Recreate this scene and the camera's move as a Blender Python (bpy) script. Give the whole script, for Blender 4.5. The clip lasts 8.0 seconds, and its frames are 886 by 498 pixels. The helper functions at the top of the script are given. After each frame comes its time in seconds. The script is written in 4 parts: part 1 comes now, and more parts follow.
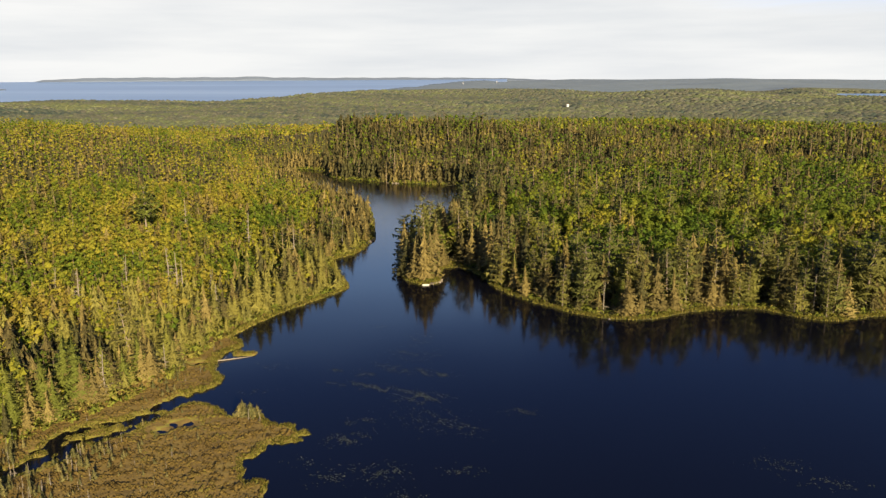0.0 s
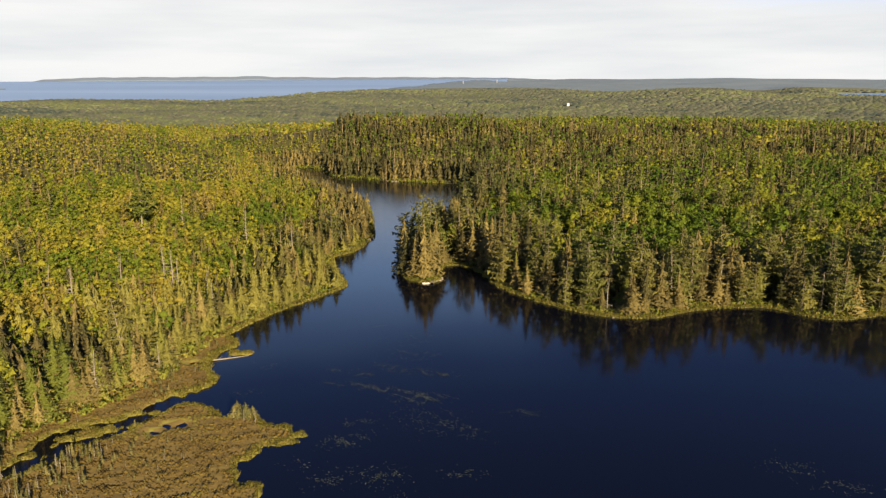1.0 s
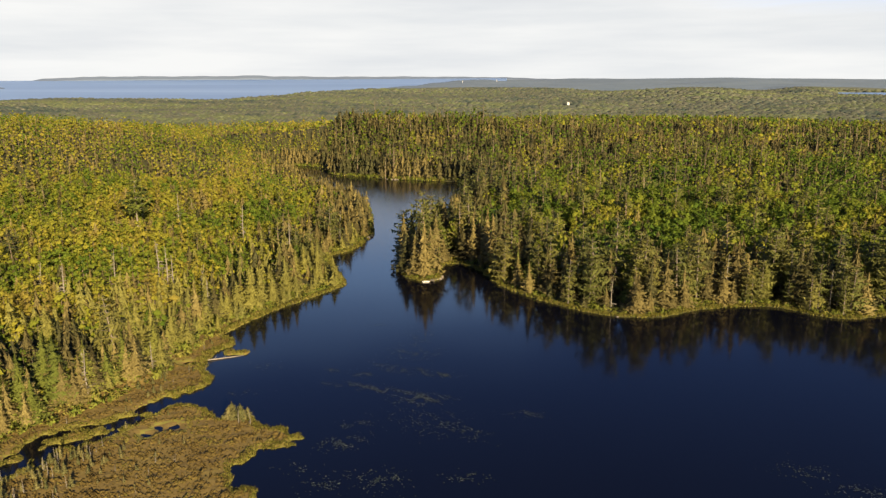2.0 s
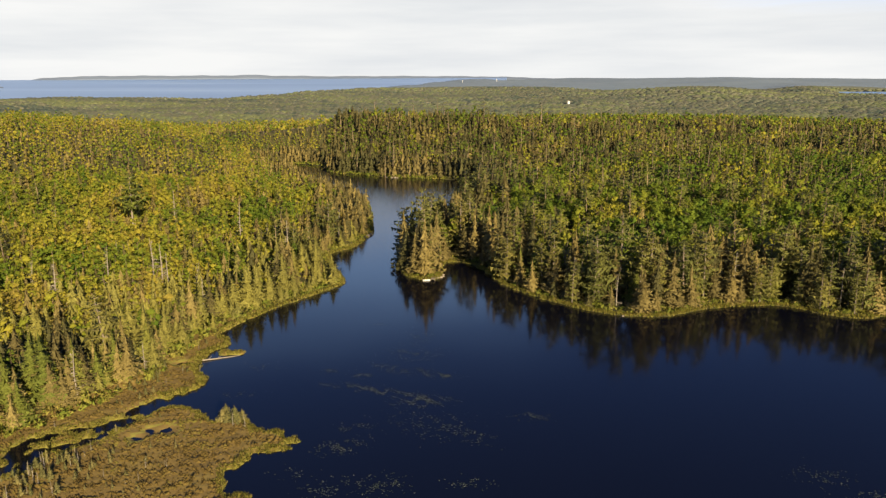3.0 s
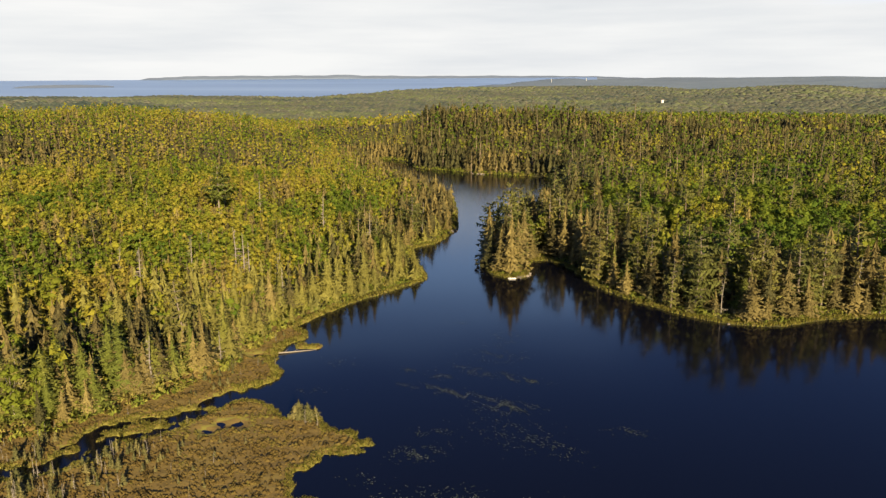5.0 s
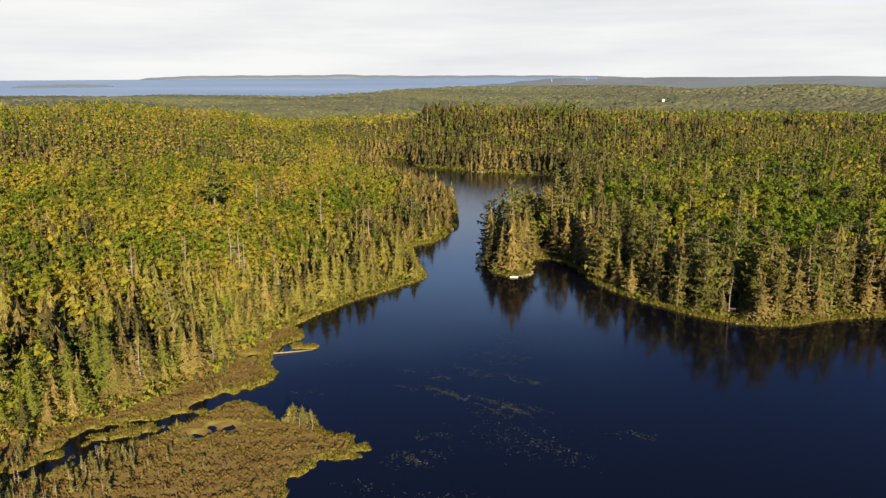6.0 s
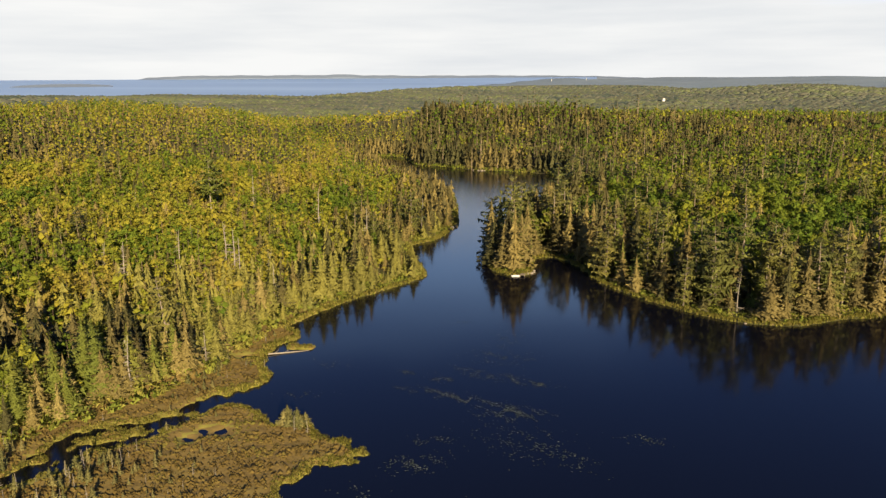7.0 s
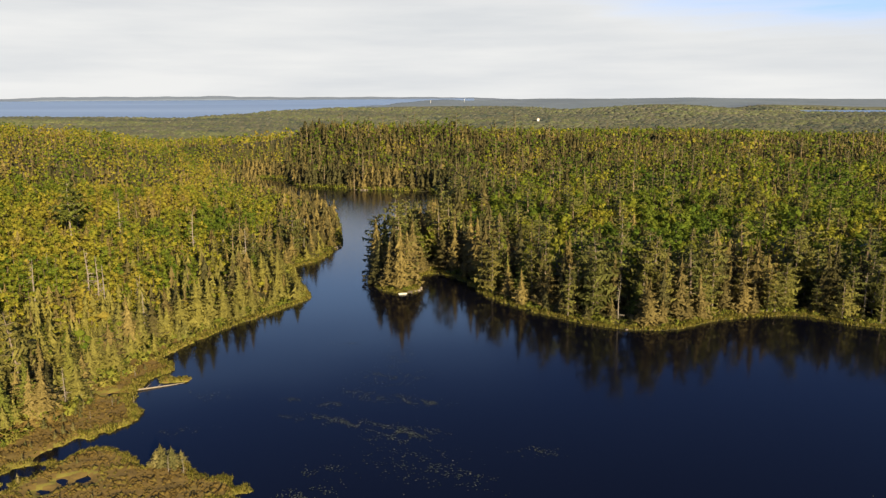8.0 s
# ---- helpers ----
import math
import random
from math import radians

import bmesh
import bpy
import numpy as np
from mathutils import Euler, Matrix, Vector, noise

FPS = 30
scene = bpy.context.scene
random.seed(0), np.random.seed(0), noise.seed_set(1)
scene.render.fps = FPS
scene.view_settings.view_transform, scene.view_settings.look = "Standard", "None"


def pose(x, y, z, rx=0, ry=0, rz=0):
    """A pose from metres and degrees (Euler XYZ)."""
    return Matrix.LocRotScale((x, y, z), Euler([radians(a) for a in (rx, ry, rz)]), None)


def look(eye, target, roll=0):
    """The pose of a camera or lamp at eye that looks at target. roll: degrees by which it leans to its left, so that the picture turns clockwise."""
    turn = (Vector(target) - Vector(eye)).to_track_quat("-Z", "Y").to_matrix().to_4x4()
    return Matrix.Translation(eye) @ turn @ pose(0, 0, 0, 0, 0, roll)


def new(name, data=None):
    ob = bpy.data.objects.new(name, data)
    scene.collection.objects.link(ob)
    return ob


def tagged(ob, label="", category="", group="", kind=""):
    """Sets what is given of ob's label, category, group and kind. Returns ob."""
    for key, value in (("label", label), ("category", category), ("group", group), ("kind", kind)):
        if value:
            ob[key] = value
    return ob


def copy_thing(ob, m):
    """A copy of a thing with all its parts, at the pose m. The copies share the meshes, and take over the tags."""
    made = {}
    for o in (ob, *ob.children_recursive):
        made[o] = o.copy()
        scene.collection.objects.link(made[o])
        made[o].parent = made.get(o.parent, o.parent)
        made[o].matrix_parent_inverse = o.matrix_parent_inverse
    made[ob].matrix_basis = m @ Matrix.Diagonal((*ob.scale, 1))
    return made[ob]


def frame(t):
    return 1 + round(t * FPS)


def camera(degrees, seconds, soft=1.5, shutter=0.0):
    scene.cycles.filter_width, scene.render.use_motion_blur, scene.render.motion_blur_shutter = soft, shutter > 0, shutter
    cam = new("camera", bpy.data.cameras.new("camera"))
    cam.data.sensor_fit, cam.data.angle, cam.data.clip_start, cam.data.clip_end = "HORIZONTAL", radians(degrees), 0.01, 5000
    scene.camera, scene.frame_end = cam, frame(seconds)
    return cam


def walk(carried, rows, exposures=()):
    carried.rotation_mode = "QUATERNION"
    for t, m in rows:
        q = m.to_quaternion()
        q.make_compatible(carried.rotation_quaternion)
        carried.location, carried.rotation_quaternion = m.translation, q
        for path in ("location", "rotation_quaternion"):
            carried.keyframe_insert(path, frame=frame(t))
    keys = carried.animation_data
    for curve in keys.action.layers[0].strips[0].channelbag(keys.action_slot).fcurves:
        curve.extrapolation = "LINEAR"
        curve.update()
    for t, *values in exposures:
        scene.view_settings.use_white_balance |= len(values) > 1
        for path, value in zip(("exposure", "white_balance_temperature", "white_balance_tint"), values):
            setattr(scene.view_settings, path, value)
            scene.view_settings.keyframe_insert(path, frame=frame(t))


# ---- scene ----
cam = camera(63.64, 8.0, soft=1.3)
PATH = [
    (0.0, pose(0.00, 0.00, 60.00, 76.55, 0.36, 0.00)),
    (0.5, pose(-0.08, 1.66, 59.26, 76.55, 0.36, 0.00)),
    (1.0, pose(-0.16, 3.32, 58.55, 76.54, 0.35, 0.00)),
    (1.5, pose(-0.30, 5.08, 57.83, 76.53, 0.33, -0.02)),
    (3.0, pose(-0.75, 10.95, 55.61, 76.49, 0.30, -0.05)),
    (3.4, pose(-0.98, 12.75, 54.94, 76.50, 0.30, 0.02)),
    (3.5, pose(-1.04, 13.20, 54.77, 76.50, 0.30, 1.92)),
    (3.6, pose(-1.10, 13.65, 54.60, 76.52, 0.31, 4.62)),
    (3.7, pose(-1.15, 14.10, 54.43, 76.54, 0.33, 6.80)),
    (3.8, pose(-1.20, 14.54, 54.26, 76.55, 0.34, 6.82)),
    (4.0, pose(-1.30, 15.42, 53.92, 76.55, 0.35, 6.82)),
    (4.5, pose(-1.52, 17.61, 53.11, 76.55, 0.37, 6.81)),
    (6.0, pose(-2.25, 23.80, 50.80, 76.54, 0.38, 6.81)),
    (6.5, pose(-2.55, 25.77, 50.04, 76.54, 0.38, 6.80)),
    (7.0, pose(-2.85, 27.65, 49.32, 76.56, 0.36, 6.78)),
    (7.1, pose(-2.89, 28.02, 49.18, 76.60, 0.37, 6.78)),
    (7.2, pose(-2.92, 28.37, 49.04, 76.76, 0.38, 6.78)),
    (7.3, pose(-2.95, 28.71, 48.90, 76.98, 0.40, 6.78)),
    (7.4, pose(-2.97, 29.03, 48.76, 77.28, 0.41, 6.76)),
    (7.5, pose(-2.98, 29.33, 48.62, 77.62, 0.42, 6.63)),
    (7.6, pose(-2.98, 29.62, 48.48, 77.86, 0.42, 5.12)),
    (7.7, pose(-2.98, 29.90, 48.34, 78.00, 0.41, 3.30)),
    (7.8, pose(-2.98, 30.16, 48.20, 78.10, 0.40, 1.36)),
    (7.9, pose(-2.98, 30.41, 48.06, 78.14, 0.39, -0.66)),
    (8.0, pose(-2.98, 30.65, 47.93, 78.16, 0.38, -2.62)),
]
walk(cam, PATH, exposures=((0.0, 1.58), (7.2, 1.58), (8.0, 1.47)))

# ---------------------------------------------------------------- light
SUN_AZ, SUN_EL = 155.5, 17.5          # degrees clockwise from +y, and above the horizon
world = bpy.data.worlds.new("sky")
scene.world = world
world.use_nodes = True
wn, wl = world.node_tree.nodes, world.node_tree.links
wn.clear()
sky = wn.new("ShaderNodeTexSky")
sky.sky_type, sky.sun_disc = "NISHITA", False
sky.sun_elevation, sky.sun_rotation = radians(SUN_EL), radians(SUN_AZ)
sky.air_density, sky.dust_density, sky.ozone_density = 1.0, 0.4, 2.0
coord = wn.new("ShaderNodeTexCoord")
split = wn.new("ShaderNodeSeparateXYZ")
wl.new(coord.outputs["Generated"], split.inputs[0])
stretch = wn.new("ShaderNodeMapping")
stretch.inputs["Scale"].default_value = (1.6, 1.6, 16.0)
wl.new(coord.outputs["Generated"], stretch.inputs[0])
cloud = wn.new("ShaderNodeTexNoise")
cloud.inputs["Scale"].default_value, cloud.inputs["Detail"].default_value = 1.7, 6.0
cloud.inputs["Roughness"].default_value = 0.55
wl.new(stretch.outputs[0], cloud.inputs["Vector"])
lift = wn.new("ShaderNodeMath")
lift.operation = "MULTIPLY_ADD"
lift.inputs[1].default_value, lift.inputs[2].default_value = 0.16, -0.08
wl.new(cloud.outputs["Fac"], lift.inputs[0])
high = wn.new("ShaderNodeMath")
high.operation = "ADD"
aside = wn.new("ShaderNodeMapRange")
aside.inputs["From Min"].default_value, aside.inputs["From Max"].default_value = 0.10, 0.60
aside.inputs["To Min"].default_value, aside.inputs["To Max"].default_value = 0.0, 0.10
wl.new(split.outputs["X"], aside.inputs["Value"])
clearer = wn.new("ShaderNodeMath")
clearer.operation = "ADD"
wl.new(aside.outputs[0], clearer.inputs[0])
wl.new(split.outputs["Z"], clearer.inputs[1])
wl.new(clearer.outputs[0], high.inputs[0])
wl.new(lift.outputs[0], high.inputs[1])
veil = wn.new("ShaderNodeMapRange")
veil.interpolation_type = "SMOOTHSTEP"
veil.inputs["From Min"].default_value, veil.inputs["From Max"].default_value = 0.24, 0.41
veil.inputs["To Min"].default_value, veil.inputs["To Max"].default_value = 1.0, 0.0
wl.new(high.outputs[0], veil.inputs["Value"])
cirrus = wn.new("ShaderNodeValToRGB")
cirrus.color_ramp.elements[0].position, cirrus.color_ramp.elements[0].color = 0.32, (0.35, 0.36, 0.37, 1)
cirrus.color_ramp.elements[1].position, cirrus.color_ramp.elements[1].color = 0.66, (0.425, 0.425, 0.42, 1)
wl.new(cloud.outputs["Fac"], cirrus.inputs[0])
thin = wn.new("ShaderNodeMapRange")
thin.interpolation_type = "SMOOTHSTEP"
thin.inputs["From Min"].default_value, thin.inputs["From Max"].default_value = 0.13, 0.25
wl.new(high.outputs[0], thin.inputs["Value"])
pale = wn.new("ShaderNodeMixRGB")
pale.inputs[2].default_value = (0.205, 0.335, 0.58, 1)
wl.new(thin.outputs[0], pale.inputs[0])
wl.new(cirrus.outputs[0], pale.inputs[1])
blue = wn.new("ShaderNodeMixRGB")
blue.blend_type = "MULTIPLY"
blue.inputs[0].default_value = 1.0
blue.inputs[2].default_value = (0.0225, 0.0287, 0.0515, 1)
wl.new(sky.outputs[0], blue.inputs[1])
whole = wn.new("ShaderNodeMixRGB")
wl.new(veil.outputs[0], whole.inputs[0])
wl.new(blue.outputs[0], whole.inputs[1])
wl.new(pale.outputs[0], whole.inputs[2])
back = wn.new("ShaderNodeBackground")
back.inputs["Strength"].default_value = 0.743
wl.new(whole.outputs[0], back.inputs[0])
out = wn.new("ShaderNodeOutputWorld")
wl.new(back.outputs[0], out.inputs[0])

sun_way = Vector((math.sin(radians(SUN_AZ)) * math.cos(radians(SUN_EL)),
                  math.cos(radians(SUN_AZ)) * math.cos(radians(SUN_EL)), math.sin(radians(SUN_EL))))
sun = new("sun", bpy.data.lights.new("sun", "SUN"))
sun.data.energy, sun.data.angle, sun.data.color = 5.0, radians(0.53), (1.0, 0.775, 0.46)
sun.matrix_world = look(sun_way * 300, (0, 0, 0))

# ---------------------------------------------------------------- materials


def material(name, rough=0.9):
    m = bpy.data.materials.new(name)
    m.use_nodes = True
    n, l = m.node_tree.nodes, m.node_tree.links
    return m, n, l, n["Principled BSDF"], rough


def ramp_node(n, stops):
    r = n.new("ShaderNodeValToRGB")
    while len(r.color_ramp.elements) < len(stops):
        r.color_ramp.elements.new(0.5)
    for e, (p, c) in zip(r.color_ramp.elements, stops):
        e.position, e.color = p, (*c, 1)
    return r


def noise_node(n, l, scale, detail=4.0, rough=0.6, vector="position"):
    t = n.new("ShaderNodeTexNoise")
    t.inputs["Scale"].default_value, t.inputs["Detail"].default_value, t.inputs["Roughness"].default_value = scale, detail, rough
    if vector == "position":
        g = n.new("ShaderNodeNewGeometry")
        l.new(g.outputs["Position"], t.inputs["Vector"])
    else:
        c = n.new("ShaderNodeTexCoord")
        l.new(c.outputs["Object"], t.inputs["Vector"])
    return t


def foliage(name, stops, by_object, through_light=0.3, spread=0.07):
    """Leaves: a tone for the whole tree from the ramp, a little of its own for each spray, light passing through."""
    m, n, l, p, _ = material(name)
    ramp = ramp_node(n, stops)
    if by_object:
        info = n.new("ShaderNodeObjectInfo")
        l.new(info.outputs["Random"], ramp.inputs[0])
    else:
        attr = n.new("ShaderNodeAttribute")
        attr.attribute_name = "tone"
        l.new(attr.outputs["Fac"], ramp.inputs[0])
    geo = n.new("ShaderNodeNewGeometry")
    vary = n.new("ShaderNodeMapRange")
    vary.inputs["To Min"].default_value, vary.inputs["To Max"].default_value = 1 - spread, 1 + spread
    l.new(geo.outputs["Random Per Island"], vary.inputs["Value"])
    mul = n.new("ShaderNodeMixRGB")
    mul.blend_type = "MULTIPLY"
    mul.inputs[0].default_value = 1.0
    l.new(ramp.outputs[0], mul.inputs[1])
    l.new(vary.outputs[0], mul.inputs[2])
    grain = noise_node(n, l, 3.2, 3.0, 0.7)
    depth = n.new("ShaderNodeMapRange")
    depth.inputs["From Min"].default_value, depth.inputs["From Max"].default_value = 0.3, 0.7
    depth.inputs["To Min"].default_value, depth.inputs["To Max"].default_value = 0.70, 1.27
    l.new(grain.outputs["Fac"], depth.inputs["Value"])
    leafy = n.new("ShaderNodeMixRGB")
    leafy.blend_type = "MULTIPLY"
    leafy.inputs[0].default_value = 1.0
    l.new(mul.outputs[0], leafy.inputs[1])
    l.new(depth.outputs[0], leafy.inputs[2])
    mul = leafy
    relief = n.new("ShaderNodeBump")
    relief.inputs["Strength"].default_value, relief.inputs["Distance"].default_value = 0.75, 0.35
    l.new(grain.outputs["Fac"], relief.inputs["Height"])
    l.new(relief.outputs[0], p.inputs["Normal"])
    l.new(mul.outputs[0], p.inputs["Base Color"])
    p.inputs["Roughness"].default_value = 0.75
    p.inputs["Specular IOR Level"].default_value = 0.2
    tr = n.new("ShaderNodeBsdfTranslucent")
    l.new(mul.outputs[0], tr.inputs["Color"])
    mix = n.new("ShaderNodeMixShader")
    mix.inputs[0].default_value = through_light
    l.new(p.outputs[0], mix.inputs[1])
    l.new(tr.outputs[0], mix.inputs[2])
    l.new(mix.outputs[0], n["Material Output"].inputs["Surface"])
    return m


def rough_matter(name, stops, scale, rough=0.95, bump=0.0, fine=6.0, vector="position"):
    """Bark, stone, soil: a ramp over two scales of noise, with relief."""
    m, n, l, p, _ = material(name)
    a, b = noise_node(n, l, scale, 5.0, 0.6, vector), noise_node(n, l, scale * fine, 4.0, 0.6, vector)
    mix = n.new("ShaderNodeMixRGB")
    mix.inputs[0].default_value = 0.4
    l.new(a.outputs["Fac"], mix.inputs[1])
    l.new(b.outputs["Fac"], mix.inputs[2])
    ramp = ramp_node(n, stops)
    l.new(mix.outputs[0], ramp.inputs[0])
    l.new(ramp.outputs[0], p.inputs["Base Color"])
    p.inputs["Roughness"].default_value = rough
    p.inputs["Specular IOR Level"].default_value = 0.25
    if bump:
        bm = n.new("ShaderNodeBump")
        bm.inputs["Strength"].default_value, bm.inputs["Distance"].default_value = 0.8, bump
        l.new(b.outputs["Fac"], bm.inputs["Height"])
        l.new(bm.outputs[0], p.inputs["Normal"])
    return m


def water_matter(name, body, ripple, rough):
    m, n, l, p, _ = material(name)
    p.inputs["Base Color"].default_value = (*body, 1)
    p.inputs["IOR"].default_value = 1.333
    p.inputs["Specular IOR Level"].default_value = 0.5
    p.inputs["Roughness"].default_value = rough
    wave = noise_node(n, l, 1.3, 3.0, 0.6)
    gust = noise_node(n, l, 0.03, 2.0, 0.5)
    calm = n.new("ShaderNodeMapRange")
    calm.inputs["From Min"].default_value, calm.inputs["From Max"].default_value = 0.4, 0.65
    calm.inputs["To Min"].default_value, calm.inputs["To Max"].default_value = 0.25 * ripple, ripple
    l.new(gust.outputs["Fac"], calm.inputs["Value"])
    # a breeze lies on the narrows
    geo = n.new("ShaderNodeNewGeometry")
    gap = n.new("ShaderNodeVectorMath")
    gap.operation = "DISTANCE"
    gap.inputs[1].default_value = (-14.0, 330.0, 0.0)
    l.new(geo.outputs["Position"], gap.inputs[0])
    breeze = n.new("ShaderNodeMapRange")
    breeze.inputs["From Min"].default_value, breeze.inputs["From Max"].default_value = 80.0, 130.0
    breeze.inputs["To Min"].default_value, breeze.inputs["To Max"].default_value = 5.0 * ripple, 0.0
    l.new(gap.outputs["Value"], breeze.inputs["Value"])
    both = n.new("ShaderNodeMath")
    both.operation = "ADD"
    l.new(calm.outputs[0], both.inputs[0])
    l.new(breeze.outputs[0], both.inputs[1])
    b = n.new("ShaderNodeBump")
    b.inputs["Distance"].default_value = 0.05
    l.new(both.outputs[0], b.inputs["Strength"])
    l.new(wave.outputs["Fac"], b.inputs["Height"])
    l.new(b.outputs[0], p.inputs["Normal"])
    return m


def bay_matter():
    """Open water, pale blue in its base colour, the sheen of breeze lanes painted in."""
    m = water_matter("bay water with painted sheen", (0.16, 0.255, 0.42), 0.5, 0.35)
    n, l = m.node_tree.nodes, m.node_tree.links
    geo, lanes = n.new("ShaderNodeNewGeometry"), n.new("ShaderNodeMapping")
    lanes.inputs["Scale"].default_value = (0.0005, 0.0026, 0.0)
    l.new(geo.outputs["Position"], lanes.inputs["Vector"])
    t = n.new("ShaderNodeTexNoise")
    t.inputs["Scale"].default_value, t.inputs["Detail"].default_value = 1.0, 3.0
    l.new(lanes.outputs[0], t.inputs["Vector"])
    # paler stops stand for sheen on the lanes; only the colour changes
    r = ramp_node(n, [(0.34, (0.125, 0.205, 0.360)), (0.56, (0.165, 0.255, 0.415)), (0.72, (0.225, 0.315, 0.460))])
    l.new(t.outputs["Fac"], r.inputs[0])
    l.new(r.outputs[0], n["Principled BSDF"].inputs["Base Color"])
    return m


SPRUCE = [(0.0, (0.056, 0.056, 0.020)), (0.35, (0.094, 0.081, 0.030)), (0.7, (0.166, 0.134, 0.045)), (1.0, (0.200, 0.165, 0.057))]
PINE = [(0.0, (0.095, 0.110, 0.028)), (0.5, (0.140, 0.144, 0.036)), (1.0, (0.185, 0.172, 0.044))]
BROADLEAF = [(0.0, (0.080, 0.138, 0.014)), (0.35, (0.146, 0.190, 0.019)), (0.65, (0.285, 0.274, 0.031)), (0.85, (0.302, 0.266, 0.037)), (1.0, (0.262, 0.216, 0.045))]
BIRCH = [(0.0, (0.090, 0.142, 0.015)), (0.5, (0.160, 0.195, 0.021)), (1.0, (0.245, 0.246, 0.030))]
LARCH = [(0.0, (0.155, 0.154, 0.042)), (0.5, (0.192, 0.184, 0.047)), (1.0, (0.225, 0.214, 0.050))]
FIR = [(0.0, (0.092, 0.115, 0.020)), (0.5, (0.125, 0.142, 0.025)), (1.0, (0.160, 0.165, 0.032))]
MAT = {
    "spruce": foliage("spruce needles", SPRUCE, True, 0.15),
    "pine": foliage("pine needles", PINE, True, 0.2),
    "broadleaf": foliage("birch leaves", BIRCH, True, 0.48),
    "spruce_wood": foliage("spruce needles of the woods", SPRUCE, False, 0.15),
    "pine_wood": foliage("pine needles of the woods", PINE, False, 0.2),
    "broadleaf_wood": foliage("broad leaves of the woods", BROADLEAF, False, 0.48),
    "fir": foliage("fir needles", FIR, True, 0.2),
    "pine_bark": rough_matter("grey tan pine bark", [(0.3, (0.09, 0.075, 0.058)), (0.7, (0.19, 0.16, 0.125))], 1.5, bump=0.03),
    "sedge_mat": rough_matter("floating sedge mat", [(0.3, (0.130, 0.125, 0.026)), (0.55, (0.190, 0.172, 0.036)), (0.75, (0.225, 0.195, 0.045))], 0.25, bump=0.08, fine=10),
    "bark": rough_matter("grey brown bark", [(0.3, (0.07, 0.05, 0.035)), (0.7, (0.19, 0.15, 0.11))], 1.5, bump=0.03),
    "pale_bark": rough_matter("pale bark", [(0.3, (0.10, 0.085, 0.065)), (0.7, (0.22, 0.195, 0.16))], 1.5, bump=0.02),
    "dead_wood": rough_matter("bleached dead wood", [(0.3, (0.11, 0.098, 0.08)), (0.7, (0.24, 0.215, 0.18))], 2.0, bump=0.02),
    "larch": foliage("larch needles", LARCH, True, 0.3, 0.12),
    "larch_wood": foliage("larch needles of the woods", LARCH, False, 0.3, 0.12),
    "grass": foliage("shore grass and sedge", [(0.0, (0.15, 0.165, 0.025)), (0.5, (0.23, 0.215, 0.040)), (1.0, (0.28, 0.23, 0.07))], False, 0.3),
    "heath": foliage("bog heath", [(0.0, (0.115, 0.082, 0.025)), (0.5, (0.160, 0.116, 0.033)), (0.85, (0.175, 0.138, 0.036)), (1.0, (0.165, 0.150, 0.031))], False, 0.45),
    "shrub": foliage("shore shrubs", [(0.0, (0.13, 0.17, 0.022)), (0.6, (0.20, 0.215, 0.035)), (1.0, (0.24, 0.21, 0.05))], False, 0.3),
    "bog_spruce": foliage("bog spruce needles", [(0.0, (0.085, 0.090, 0.030)), (0.5, (0.125, 0.118, 0.042)), (1.0, (0.18, 0.160, 0.06))], True, 0.15),
    "lily": foliage("lily pads", [(0.0, (0.014, 0.024, 0.022)), (0.6, (0.034, 0.046, 0.042)), (1.0, (0.105, 0.120, 0.112))], False, 0.0),
    # greens shifted to grey-blue: the haze of distance is put into the colour
    "far_wood": foliage("far woods greyed by haze", [(0.0, (0.050, 0.072, 0.058)), (0.3, (0.094, 0.110, 0.078)), (0.5, (0.128, 0.130, 0.092)), (0.75, (0.120, 0.148, 0.072)), (1.0, (0.150, 0.168, 0.076))], False, 0.2),
    "rock": rough_matter("pale shore granite", [(0.3, (0.10, 0.088, 0.070)), (0.7, (0.21, 0.185, 0.15))], 0.8, bump=0.05),
    "floor": rough_matter("forest floor of low green growth", [(0.3, (0.022, 0.023, 0.009)), (0.7, (0.070, 0.068, 0.020))], 0.15, bump=0.1, fine=12),
    "bog": rough_matter("bog mat", [(0.25, (0.095, 0.066, 0.021)), (0.5, (0.150, 0.107, 0.032)), (0.75, (0.168, 0.138, 0.038))], 0.12, bump=0.12, fine=14),
    # same haze-greyed greens as the far crowns, for the ground between them
    "lowland": rough_matter("low woods greyed by haze", [(0.3, (0.072, 0.090, 0.060)), (0.5, (0.105, 0.115, 0.080)), (0.7, (0.112, 0.135, 0.070))], 0.012, bump=0.6, fine=9),
    # aerial haze is painted into these two blue-greys
    "distance": rough_matter("haze-tinted distant wooded land", [(0.35, (0.112, 0.155, 0.195)), (0.65, (0.150, 0.192, 0.232))], 0.006, fine=9),
    "hills": rough_matter("haze-coloured hills beyond the bay", [(0.3, (0.082, 0.110, 0.165)), (0.7, (0.095, 0.125, 0.185))], 0.002),
    "water": water_matter("dark lake water", (0.0025, 0.003, 0.006), 0.12, 0.10),
    "bay": bay_matter(),
    "white": rough_matter("white painted hull", [(0.3, (0.42, 0.42, 0.41)), (0.7, (0.52, 0.52, 0.51))], 1.0, rough=0.4),
    "planks": rough_matter("weathered planks", [(0.3, (0.10, 0.085, 0.065)), (0.7, (0.19, 0.165, 0.13))], 3.0),
    "roof": rough_matter("dark roof shingles", [(0.3, (0.05, 0.045, 0.04)), (0.7, (0.10, 0.09, 0.08))], 1.0),
}

